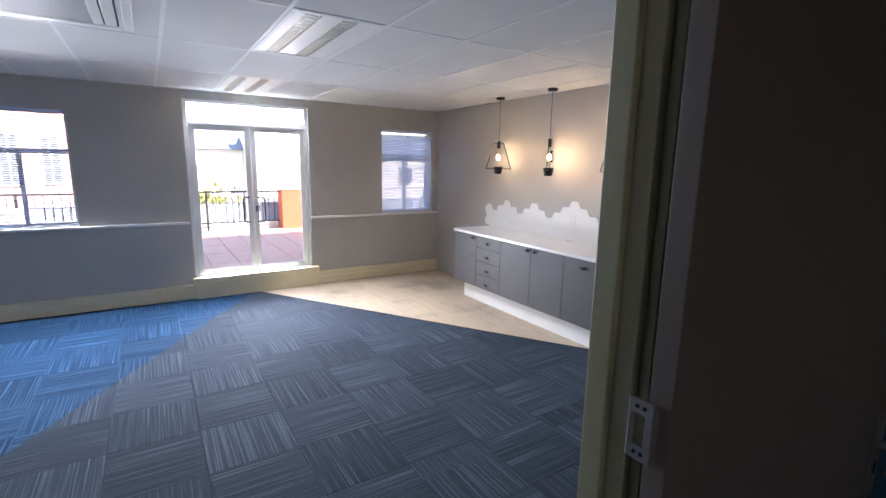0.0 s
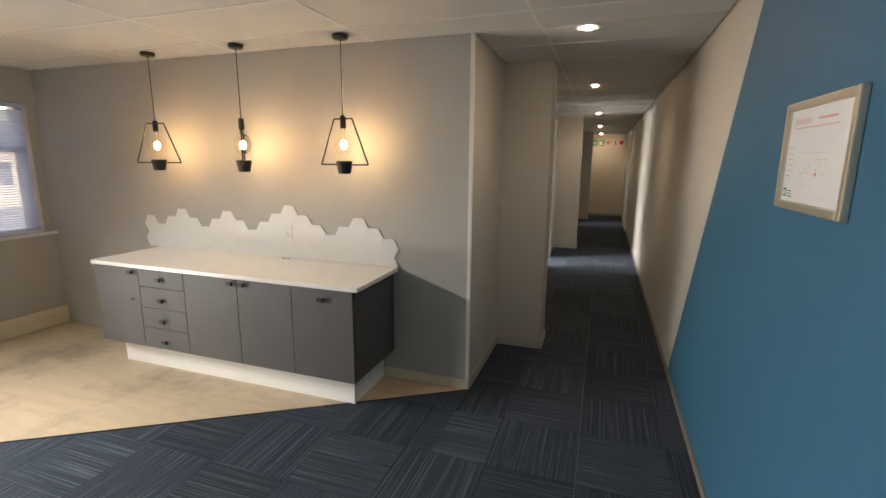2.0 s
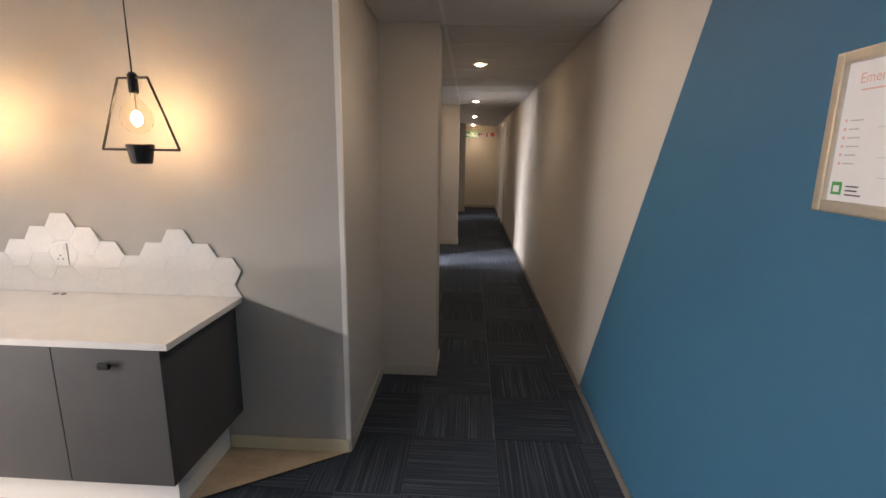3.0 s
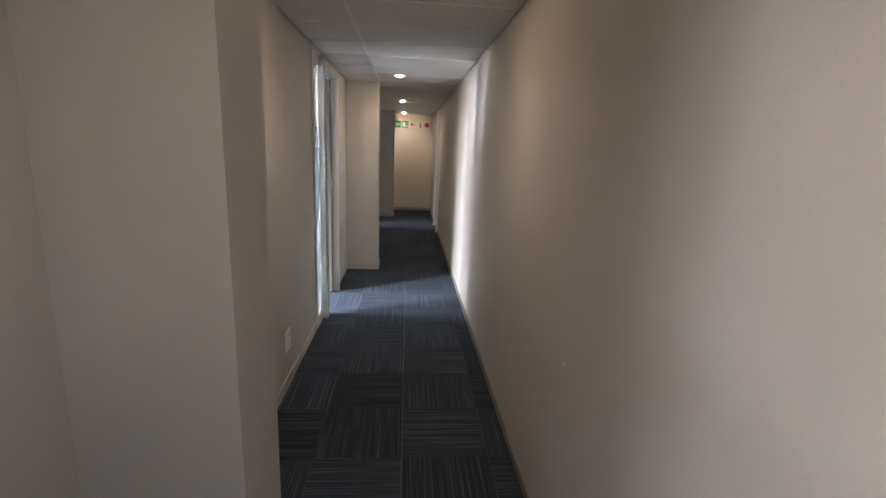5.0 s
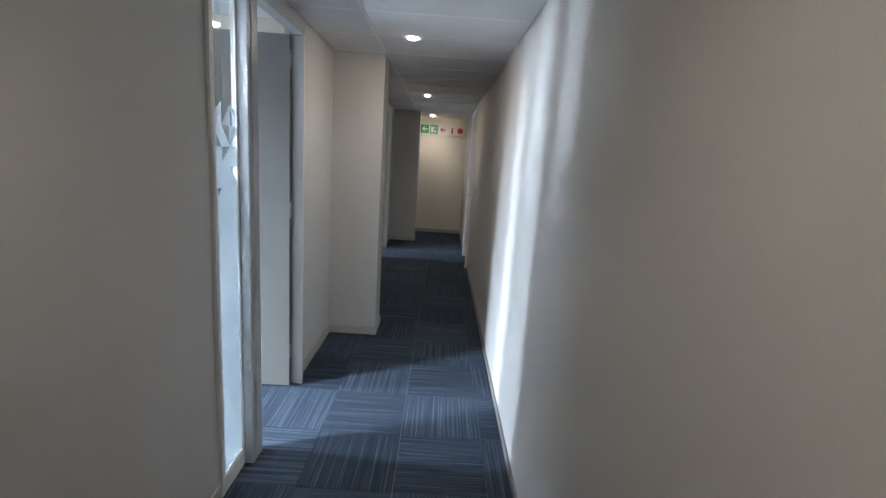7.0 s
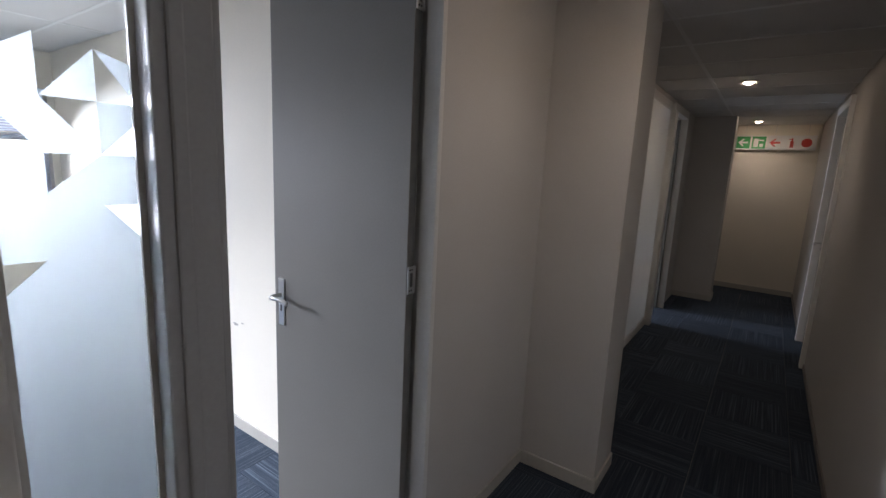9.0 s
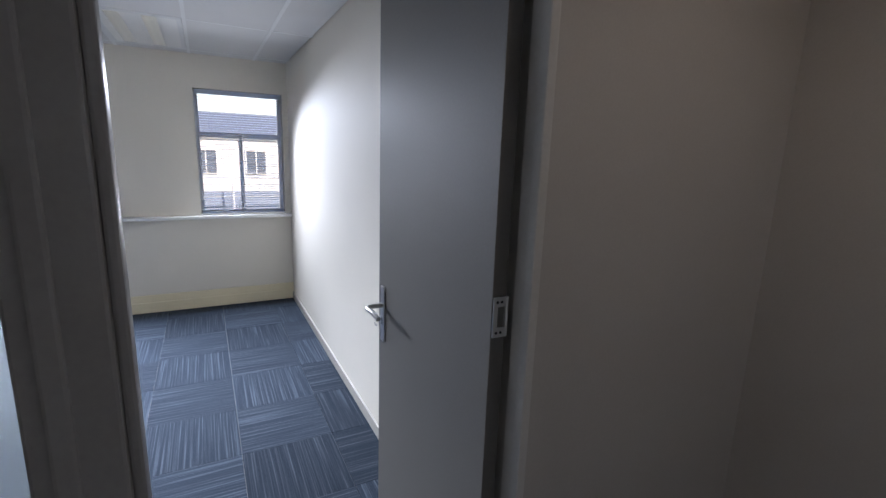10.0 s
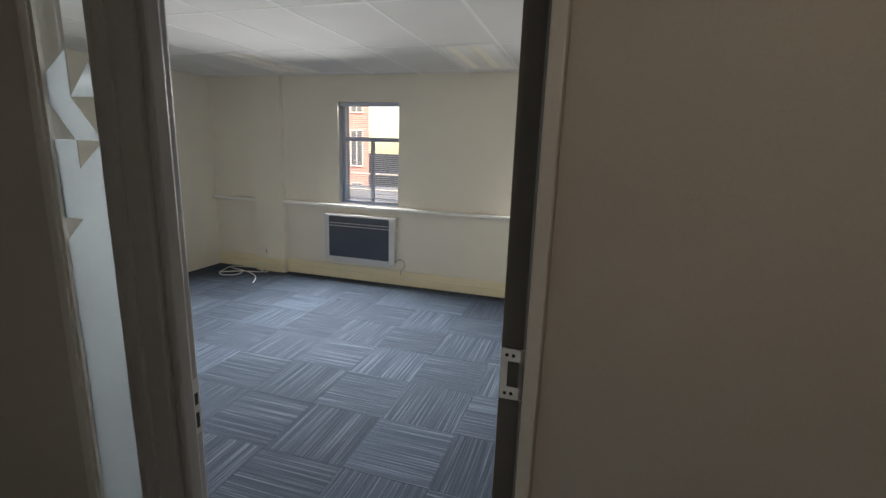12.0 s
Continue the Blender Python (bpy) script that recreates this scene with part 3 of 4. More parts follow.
def lever(parent, x, y, z, sx, sy):
    """Back plate, bent lever and keyhole on a leaf face whose normal is sy along y."""
    p = part("back_plate", boxes((x - 0.019, x + 0.019, min(y, y + sy * 0.007), max(y, y + sy * 0.007), z - 0.14, z + 0.075), bevel=0.003), M_STEEL, parent, "brushed steel lock plate")
    part("keyhole", boxes((x - 0.004, x + 0.004, min(y + sy * 0.007, y + sy * 0.0085), max(y + sy * 0.007, y + sy * 0.0085), z - 0.075, z - 0.045)), M_BLACK, p)
    tube("lever_handle", [(x, y + sy * 0.005, z), (x, y + sy * 0.055, z), (x + sx * 0.018, y + sy * 0.07, z + 0.002), (x + sx * 0.07, y + sy * 0.07, z + 0.004), (x + sx * 0.115, y + sy * 0.064, z - 0.008)], 0.009, M_STEEL, parent)


FX0, FX1 = -1.772, -1.69
F_TOP = 2.45


def office_front(idx, y, side=0.27, paint=M_FRAME):
    """Door frame with a side light. y: the corridor's nearer edge of the frame; side: as far as the post."""
    f = tagged(new("door_frame_%d" % idx), "grey enamelled door frame with a %s glazed side light" % ("narrow" if side < 0.5 else "wide frosted"), "door frame", kind="structure")
    a0, a1, p0, p1, h0, h1 = y + 0.015, y + 0.045, y + side, y + side + 0.14, y + side + 0.88, y + side + 0.91
    sx = -1.74
    part("side_jamb", boxes((FX0 - 0.03, -1.735, a0, a1, 0, F_TOP), bevel=0.004), M_FRAME_PALE, f)
    part("middle_post", boxes((FX0, FX1, p0, p1 - 0.02, 0, 2.37), (sx, FX1 - 0.012, p1 - 0.02, p1, 0, 2.37), (FX1 - 0.0119, FX1 + 0.006, p0 + 0.028, p0 + 0.062, 0.09, 2.37), bevel=0.006), paint, f)
    part("hinge_jamb", boxes((FX0, -1.7285, h0 + 0.012, h1, 0, 2.37), (-1.728, -1.70, h0 + 0.006, h1, 0, 2.37), bevel=0.003), M_FRAME_PALE, f)
    part("head", boxes((FX0, -1.70, p0, h1, 2.3705, F_TOP), (FX0 - 0.03, -1.737, a1, p0, 2.3705, F_TOP), bevel=0.004), paint, f)
    part("bottom_rail", boxes((FX0 - 0.03, -1.737, a1, p0, 0, 0.085), bevel=0.004), M_FRAME_PALE, f)
    part("glazing_bead", boxes((-1.748, -1.740, a1, a1 + 0.012, 0.085, 2.37), (-1.748, -1.740, p0 - 0.012, p0, 0.085, 2.37), (-1.748, -1.740, a1 + 0.012, p0 - 0.012, 0.085, 0.098)), M_FRAME_PALE, f)
    g = part("pane", boxes((-1.756, -1.750, a1, p0, 0.085, 2.37)), M_GLASS, f, "clear glass with frosted film")
    g.visible_shadow = False
    for z in (0.27, 1.268, 2.22):
        hinge_at(f, -1.7715, h0 - 0.026, z, 0, 1, -1)
    bm = boxes((-1.768, -1.744, p1 - 0.0195, p1 - 0.0175, 0.985, 1.125))
    k = part("strike_plate", bm, M_STEEL, f, "steel strike plate in the jamb")
    part("strike_slot", boxes((-1.763, -1.749, p1 - 0.0174, p1 - 0.0168, 1.00, 1.04), (-1.763, -1.749, p1 - 0.0174, p1 - 0.0168, 1.06, 1.09)), M_BLACK, k)
    return f, p0, a1, h0


frame_a, p0, a1, h0 = office_front(1, 7.29)
# frosted film: triangles left clear near eye height
c0, c1, c2, c3 = a1, 7.415, 7.495, p0
r0, r1, r2, r3, r4, r5 = 1.845, 1.757, 1.665, 1.575, 1.485, 1.395
film = [[(c0, r1), (c1, r1), (c1, 1.855), (c0, 1.80)], [(c1, r1), (c2, r1), (c2, r0)], [(c2, r0), (c3, r1), (c3, 1.825)],
        [(c0, r1), (c1, r1), (c1, r2)], [(c1, r1), (c1, r2), (c2, r2)], [(c2, r1), (c3, r1), (c2, r2)], [(c3, r1), (c3, 1.73), (c2, r2)],
        [(c0, r2), (c1, r2), (c1, r3), (c0, r3)], [(c2, r2), (c2, r3), (c1, r3), (c1, 1.60)], [(c2, r2), (c3, r2), (c3, r3), (c2, r3)],
        [(c0, r3), (c2, r3), (c2, r4), (c0, r4)], [(c2, r3), (c3, 1.50), (c3, r4), (c2, r4)],
        [(7.405, r4), (c1, r4), (c1, r5), (c0, r5), (c0, 1.42)], [(c1, r4), (c3, r4), (c3, r5), (c1, r5)], [(c0, 0.0855), (c3, 0.0855), (c3, r5), (c0, r5)]]
bm = bmesh.new()
for poly in film:
    prism(bm, poly, "x", -1.7497, -1.7487)
fm = part("frosted_film", bm, M_FROST, frame_a, "frosted white film cut into triangles")
frame_b, p0, a1, h0 = office_front(2, 11.70, 0.95, M_FRAME_PALE)
part("frosted_film", boxes((-1.7497, -1.7487, a1, p0, 0.0855, 2.37)), M_OPAL, frame_b, "plain frosted white film over the whole pane")


def leaf(label, width, height, at, angle, handle_z=1.08, paint=M_LEAF):
    """A flush leaf. Its hinge edge stands on the origin and it reaches along -x."""
    d = thing("door", label, "door", at=at)
    d.rotation_euler = (0, 0, radians(angle))
    part("leaf_panel", boxes((-width, 0, 0, 0.04, 0.008, height), bevel=0.002), paint, d)
    lever(d, -width + 0.05, 0.0, handle_z, 1, -1)
    lever(d, -width + 0.05, 0.04, handle_z, 1, 1)
    part("lock_face", boxes((-width - 0.001, -width + 0.0005, 0.009, 0.031, handle_z - 0.12, handle_z + 0.07)), M_STEEL, d)
    return d


leaf("grey painted flush door standing open into the office", 0.752, 2.36, (-1.775, 8.394, 0), 1.0)
leaf("grey painted flush door standing open into the far office", 0.752, 2.36, (-1.775, 13.484, 0), 3)
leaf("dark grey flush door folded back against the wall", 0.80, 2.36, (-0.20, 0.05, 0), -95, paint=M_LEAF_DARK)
leaf("grey painted flush door shut in its frame", 0.82, 2.33, (-0.27, 12.435, 0), -90)

# frame of the doorway out of the side room
f = tagged(new("door_frame_3"), "olive grey enamelled door frame with a rebate", "door frame", kind="structure")
part("hinge_jamb", boxes((-0.318, -0.274, 0.045, 0.10, 0, 2.37), (-0.2739, -0.2385, 0.059, 0.10, 0, 2.37), (-0.2384, -0.2196, 0.078, 0.0995, 0, 2.37), (-0.2195, -0.211, 0.085, 0.16, 0, 2.37), bevel=0.003), M_OLIVE, f)
part("lock_jamb", boxes((-0.318, -0.274, -0.83, -0.75, 0, 2.37), (-0.2739, -0.2385, -0.83, -0.764, 0, 2.37), bevel=0.004), M_OLIVE, f)
part("head", boxes((-0.318, -0.2385, -0.83, 0.10, 2.3705, 2.399), bevel=0.004), M_OLIVE, f)
for z in (0.25, 1.297, 2.22):
    hinge_at(f, -0.196, 0.030, z, 1, 0)
f = tagged(new("door_frame_4"), "door frame in the corridor, its white standing for daylight on it", "door frame", kind="structure")
# white is put in for the daylight that crosses the corridor onto this frame
part("near_jamb", boxes((-0.335, -0.19, 12.352, 12.43, 0, 2.34), bevel=0.004), M_WHITE, f)
part("far_jamb", boxes((-0.335, -0.19, 13.27, 13.348, 0, 2.34), bevel=0.004), M_WHITE, f)
part("head", boxes((-0.335, -0.19, 12.352, 13.348, 2.3405, 2.42), bevel=0.004), M_WHITE, f)


# ---- kitchen run ----
def knob(parent, x, z):
    bm = bmesh.new()
    cyl(bm, (x, 2.70, z), (x, 2.688, z), 0.008, 0.007)
    box(bm, x - 0.024, x + 0.024, 2.672, 2.688, z - 0.013, z + 0.013, bevel=0.004)
    part("knob", bm, M_BLACK, parent, "small black square knob")


CX = [-4.685, -4.222, -3.768, -3.278, -2.822, -2.355]
CZ0, CZ1 = 0.23, 0.864
for i in range(5):
    a, b = CX[i], CX[i + 1]
    kind = "four drawers" if i == 1 else "one door"
    c = thing("cabinet", "charcoal grey base cabinet with %s and black knobs" % kind, "cabinet", "kitchen base cabinets")
    part("body", boxes((a, b, 2.719, KY - 0.001, CZ0, CZ1), bevel=0.001), M_CAB, c)
    if i == 1:
        zs = [CZ0, 0.397, 0.557, 0.722, CZ1 - 0.004]
        for k in range(4):
            d = part("drawer_front", boxes((a + 0.002, b - 0.002, 2.70, 2.7185, zs[k] + 0.0015, zs[k + 1] - 0.0015), bevel=0.0015), M_CAB, c)
            knob(d, -4.0, (0.295, 0.46, 0.625, 0.79)[k])
    else:
        d = part("cabinet_door", boxes((a + 0.002, b - 0.002, 2.70, 2.7185, CZ0, CZ1 - 0.004), bevel=0.0015), M_CAB, c)
        knob(d, {0: -4.285, 2: -3.325, 3: -3.228, 4: -2.585}[i], 0.79 if i == 4 else 0.828)
        if i == 0:
            bm = bmesh.new()
            cyl(bm, (-4.29, 2.7, 0.612), (-4.29, 2.694, 0.612), 0.011, seg=16)
            box(bm, -4.291, -4.289, 2.675, 2.694, 0.604, 0.62)
            part("lock", bm, M_STEEL, d, "small steel cam lock with its key")
solid("cabinet_plinth", boxes((-4.64, -2.44, 2.835, KY - 0.013, 0.001, CZ0 - 0.001), bevel=0.001), M_WHITE, "white plinth board under the cabinets", "plinth")
wt = solid("worktop", boxes((-4.705, -2.312, 2.685, KY - 0.001, 0.8645, 0.895), bevel=0.004), M_TOP, "long white stone worktop on the cabinets", "worktop")
for x in (-3.31, -3.265):
    part("cable_outlet", lathe(bmesh.new(), [(0.014, 0.0), (0.014, 0.002), (0.010, 0.003), (0.009, 0.001)], 14, (x, 3.262, 0.8952)), M_GRILLE, wt, "small grey cable outlet")

# honeycomb splashback
sb = thing("splashback", "white glazed hexagon tiles rising in an uneven skyline", "splashback")
A = 0.0834
H = 0.1446
tops = {7: 0, 6: 1, 5: 2, 4: 1, 3: 0, 2: 1, 1: 2, 0: 3, -1: 2, -2: 1, -3: 0, -4: 1, -5: 2, -6: 1, -7: 0, -8: 1, -9: 2, -10: 1, -11: 0, -12: 1}
shared = {}
for i, t in tops.items():
    cx, zt = -3.265 + 0.1255 * i, 1.108 + t * H / 2
    while zt > 0.91:
        zc = zt - H / 2
        hexa = [(A * math.cos(math.pi / 3 * k), A * math.sin(math.pi / 3 * k) * (H / 2) / (A * math.sin(math.pi / 3)) * 0.995) for k in range(6)]
        cut = round(0.8965 - zc, 3)
        key = cut if cut > -H / 2 else None
        if key not in shared:
            poly = hexa if key is None else clip(hexa, 0, -1, -cut)
            shared[key] = None
            if len(poly) > 2:
                bm = bmesh.new()
                prism(bm, poly, "y", -0.009, 0)
                bmesh.ops.bevel(bm, geom=[e for e in bm.edges if all(v.co.y < -0.008 for v in e.verts)], offset=0.0004, segments=1, affect='EDGES')
                shared[key] = mesh("tile", bm, M_TILE)
        if shared[key]:
            tl = new("tile", shared[key])
            tl.parent = sb
            tl.matrix_basis = pose(cx, KY - 0.0005 - random.uniform(0, 0.0002), zc)
        zt -= H
ws = thing("wall_socket", "white double wall socket on the splashback", "socket", "wall sockets")
part("cover_plate", boxes((-3.325, -3.24, KY - 0.0145, KY - 0.0088, 1.045, 1.165), bevel=0.003), M_PLASTIC, ws)
for x in (-3.312, -3.275):
    part("switch", boxes((x, x + 0.022, KY - 0.0165, KY - 0.0146, 1.125, 1.15), bevel=0.001), M_PLASTIC, ws)
part("pin_holes", boxes(*[(-3.285 + a, -3.277 + a, KY - 0.0152, KY - 0.0146, 1.075 + b, 1.083 + b) for a, b in ((0, 0.02), (-0.014, 0), (0.014, 0))]), M_GRILLE, ws)


# ---- pendants ----
def pendant(x, y, turn):
    p = thing("pendant_lamp", "black wire pendant lamp with a glowing globe bulb", "lamp", "pendants over the worktop", at=(x, y, 0))
    p.rotation_euler = (0, 0, radians(turn))
    part("canopy", lathe(bmesh.new(), [(0.052, 0), (0.052, -0.018), (0.046, -0.026), (0.006, -0.028)], 24, (0, 0, CEIL - 0.006)), M_BLACK, p, smooth=False)
    part("cord", cyl(bmesh.new(), (0, 0, 1.965), (0, 0, CEIL - 0.03), 0.003, seg=8), M_BLACK, p)
    r = 0.0055
    for name, a, b in (("top_bar", (-0.078, 0, 1.962), (0.078, 0, 1.962)), ("side_bar", (-0.078, 0, 1.962), (-0.205, 0, 1.655)),
                       ("side_bar", (0.078, 0, 1.962), (0.205, 0, 1.655)), ("bottom_bar", (-0.205, 0, 1.655), (0.205, 0, 1.655))):
        part(name, cyl(bmesh.new(), a, b, r, seg=8), M_BLACK, p)
    part("lamp_holder", lathe(bmesh.new(), [(0.012, 1.985), (0.02, 1.975), (0.02, 1.905), (0.016, 1.897)], 16), M_BLACK, p)
    part("cup", lathe(bmesh.new(), [(0.036, 1.592), (0.043, 1.596), (0.057, 1.676), (0.052, 1.680), (0.045, 1.664)], 20), M_BLACK, p, "small black tapered pot")
    g = part("bulb", lathe(bmesh.new(), [(0.013, 1.897), (0.016, 1.875), (0.034, 1.858), (0.054, 1.835), (0.064, 1.808), (0.065, 1.788), (0.058, 1.760), (0.040, 1.737), (0.018, 1.727), (0.003, 1.725)], 24), M_BULB, p, "clear globe bulb", smooth=True)
    g.visible_shadow = False
    # solid glowing ball: the filament's glare is put into its shape
    part("filament", lathe(bmesh.new(), [(0.003, 1.821), (0.012, 1.816), (0.019, 1.804), (0.021, 1.79), (0.019, 1.776), (0.012, 1.764), (0.003, 1.759)], 14), M_FILAMENT, g, "glowing amber ball that stands for the filament's glare", smooth=True)
    part("stem", cyl(bmesh.new(), (0, 0, 1.8205), (0, 0, 1.895), 0.003, seg=8), M_STEEL, g)


for x, turn in ((-4.315, 8), (-3.46, 130), (-2.60, -9)):
    pendant(x, 3.065, turn)

# ---- downlights ----
DOWN_WATTS = 1.8
for y in (3.37, 5.70, 8.85, 11.97, 15.1):
    d = thing("downlight", "round recessed ceiling downlight, lit warm white", "lamp", "corridor downlights", at=(-1.05, y, CEIL))
    part("rim", lathe(bmesh.new(), [(0.075, 0.0), (0.075, -0.006), (0.066, -0.010), (0.039, -0.007), (0.037, 0.0)], 28), M_WHITE, d)
    # lens bulges below the rim; the shape imitates the lamp's round glare
    part("lens", lathe(bmesh.new(), [(0.0365, -0.003), (0.032, -0.011), (0.021, -0.018), (0.006, -0.021)], 28), M_LED, d, smooth=True)
    lamp = new("downlight_beam", bpy.data.lights.new("downlight_beam", 'SPOT'))
    lamp.data.energy, lamp.data.color, lamp.data.spot_size, lamp.data.spot_blend, lamp.data.shadow_soft_size = DOWN_WATTS, LAMP_WHITE, radians(150), 0.9, 0.05
    lamp.location = (-1.05, y, CEIL - 0.045)


# ---- fluorescent fittings ----
BLADE = mesh("louvre_blade", boxes((-0.001, 0.001, -0.045, 0.045, -0.004, 0.0035)), M_TUBE)


def fitting(x, y):
    f = thing("ceiling_light", "recessed fluorescent fitting with two louvred strips, switched off", "lamp", "recessed ceiling lights", at=(x, y, CEIL))
    hx, hy = 0.566, 0.272
    part("tray", boxes((-hx, hx, -hy, hy, 0.03, 0.045)), M_WHITE, f)
    part("frame", boxes((-hx, hx, -hy, -hy + 0.03, -0.004, 0.03), (-hx, hx, hy - 0.03, hy, -0.004, 0.03), (-hx, -hx + 0.03, -hy + 0.03, hy - 0.03, -0.004, 0.03), (hx - 0.03, hx, -hy + 0.03, hy - 0.03, -0.004, 0.03), bevel=0.002), M_TEE, f)
    for ya, yb in ((-hy + 0.0305, -0.186), (-0.094, 0.029), (0.121, hy - 0.0305)):
        part("cover_panel", boxes((-hx + 0.0305, hx - 0.0305, ya, yb, -0.001, 0.0295)), M_WHITE, f)
    for y0 in (-0.14, 0.075):
        part("diffuser", boxes((-hx + 0.035, hx - 0.035, y0 - 0.045, y0 + 0.045, 0.006, 0.028), bevel=0.003), M_TUBE, f)
        for k in range(21):
            v = new("louvre_blade", BLADE)
            v.parent = f
            v.matrix_basis = pose(-hx + 0.051 + 0.05 * k, y0, 0.002)


for x, y in LAMPS_MAIN + LAMPS_OFFICE:
    fitting(x, y)


M_GREYINK = mat("grey_print", (0.45, 0.44, 0.44), 0.6)

# ---- framed evacuation plan on the blue wall ----
pl = thing("framed_plan", "evacuation plan in a slim champagne frame on the blue wall", "picture frame")
py0, py1, pz0, pz1 = 1.662, 2.152, 1.540, 1.882
for nm, r in (("frame_bar", (py0, py0 + 0.026, pz0, pz1)), ("frame_bar", (py1 - 0.026, py1, pz0, pz1)), ("frame_bar", (py0 + 0.026, py1 - 0.026, pz0, pz0 + 0.026)), ("frame_bar", (py0 + 0.026, py1 - 0.026, pz1 - 0.026, pz1))):
    part(nm, boxes((RIGHT - 0.022, RIGHT - 0.0005, *r), bevel=0.005), M_GOLD, pl)
sheet = part("sheet", boxes((RIGHT - 0.009, RIGHT - 0.001, py0 + 0.026, py1 - 0.026, pz0 + 0.026, pz1 - 0.026)), M_PAPER, pl, "printed white sheet with faded red heading")


def print_bar(y, z, w, h, material, parent, x=RIGHT - 0.0096):
    """A printed mark; y is its left end as one faces the wall."""
    y -= 0.043
    return part("print", boxes((x, x + 0.0005, y - w, y, z, z + h)), material, parent)


heading = bpy.data.curves.new("heading", 'FONT')
heading.body, heading.size = "Emergency", 0.030
tmp = bpy.data.objects.new("heading", heading)
me = bpy.data.meshes.new_from_object(tmp)
bpy.data.objects.remove(tmp)
me.materials.append(M_PINK)
hd = new("heading", me)
hd.parent = sheet
hd.matrix_basis = Matrix(((0, 0, -1, RIGHT - 0.0098), (-1, 0, 0, 2.135 - 0.043), (0, 1, 0, 1.812), (0, 0, 0, 1)))
print_bar(1.955, 1.817, 0.12, 0.007, M_PINK, sheet)
print_bar(2.128, 1.797, 0.31, 0.003, M_PINK, sheet)
for k in range(6):
    print_bar(2.155, 1.735 - 0.018 * k, 0.006, 0.006, M_PINK, sheet)
    print_bar(2.142, 1.736 - 0.018 * k, random.uniform(0.02, 0.035), 0.003, M_GREYINK, sheet)
print_bar(2.16, 1.58, 0.028, 0.028, M_GREEN, sheet)
print_bar(2.154, 1.586, 0.016, 0.014, M_PAPER, sheet, RIGHT - 0.0102)
for k in range(3):
    print_bar(2.122, 1.598 - 0.009 * k, random.uniform(0.03, 0.045), 0.003, M_INK, sheet)
for a, b, w, h in ((2.05, 1.62, 0.13, 0.001), (2.07, 1.72, 0.17, 0.001), (1.95, 1.70, 0.1, 0.001), (2.06, 1.66, 0.08, 0.001), (1.93, 1.59, 0.09, 0.001)):
    print_bar(a, b, w, h, M_GREYINK, sheet)
for k in range(7):
    print_bar(2.03 - 0.025 * k, 1.655 + 0.012 * (k % 3), 0.005, 0.005, M_PINK if k % 2 else M_GREYINK, sheet)
print_bar(1.93, 1.652, 0.009, 0.009, M_RED, sheet)

# ---- hanging safety sign ----
sg = thing("exit_sign", "hanging safety sign, green exit half and red fire half", "sign", at=(0, 15.57, 0))
gp = part("green_panel", boxes((-1.315, -0.925, -0.006, 0.006, 2.14, 2.345), bevel=0.002), M_PAPER, sg, "white panel with green squares")
rp = part("red_panel", boxes((-0.92, -0.345, -0.006, 0.006, 2.14, 2.345), bevel=0.002), M_PAPER, sg, "white panel with red pictograms")
for cx in (-1.215, -1.02):
    part("green_field", boxes((cx - 0.085, cx + 0.085, -0.0075, -0.0062, 2.155, 2.33)), M_GREEN, gp)


def arrow(cx, cz, s, material, parent, y):
    bm = bmesh.new()
    prism(bm, [(cx - s, cz), (cx - s * 0.15, cz + s * 0.85), (cx + s * 0.25, cz + s * 0.85), (cx - s * 0.3, cz + s * 0.22), (cx + s, cz + s * 0.22), (cx + s, cz - s * 0.22), (cx - s * 0.3, cz - s * 0.22), (cx + s * 0.25, cz - s * 0.85), (cx - s * 0.15, cz - s * 0.85)], "y", y, y + 0.0012)
    part("arrow", bm, material, parent)


arrow(-1.215, 2.242, 0.062, M_PAPER, gp, -0.009)
arrow(-0.825, 2.242, 0.065, M_RED, rp, -0.0075)
part("doorway_mark", boxes((-1.085, -1.025, -0.009, -0.0078, 2.18, 2.30), (-1.01, -0.965, -0.009, -0.0078, 2.18, 2.225), (-1.02, -0.96, -0.009, -0.0078, 2.265, 2.285)), M_PAPER, gp)
part("bottle_mark", boxes((-0.645, -0.605, -0.0075, -0.0062, 2.175, 2.27), (-0.635, -0.615, -0.0075, -0.0062, 2.27, 2.305), (-0.66, -0.635, -0.0075, -0.0062, 2.285, 2.295)), M_RED, rp)
part("reel_mark", prism(bmesh.new(), [(-0.455 + 0.062 * math.cos(math.pi * k / 8), 2.242 + 0.062 * math.sin(math.pi * k / 8)) for k in range(16)], "y", -0.0075, -0.0062), M_RED, rp)
for x in (-1.2, -0.83, -0.45):
    part("hanging_rod", cyl(bmesh.new(), (x, 0, 2.345), (x, 0, CEIL), 0.003, seg=8), M_STEEL, sg)

# ---- wall sockets ----
s = thing("wall_socket", "white double wall socket low on the corridor wall", "socket", "wall sockets")
part("cover_plate", boxes((LEFT, LEFT + 0.009, 6.21, 6.335, 0.265, 0.41), bevel=0.003), M_PLASTIC, s)
for z in (0.29, 0.365):
    part("switch", boxes((LEFT + 0.0091, LEFT + 0.012, 6.225, 6.25, z, z + 0.022), bevel=0.001), M_PLASTIC, s)
    part("pin_holes", boxes(*[(LEFT + 0.0091, LEFT + 0.0096, 6.28 + a, 6.287 + a, z + b, z + b + 0.007) for a, b in ((0, 0.015), (-0.012, 0), (0.012, 0))]), M_BLACK, s)
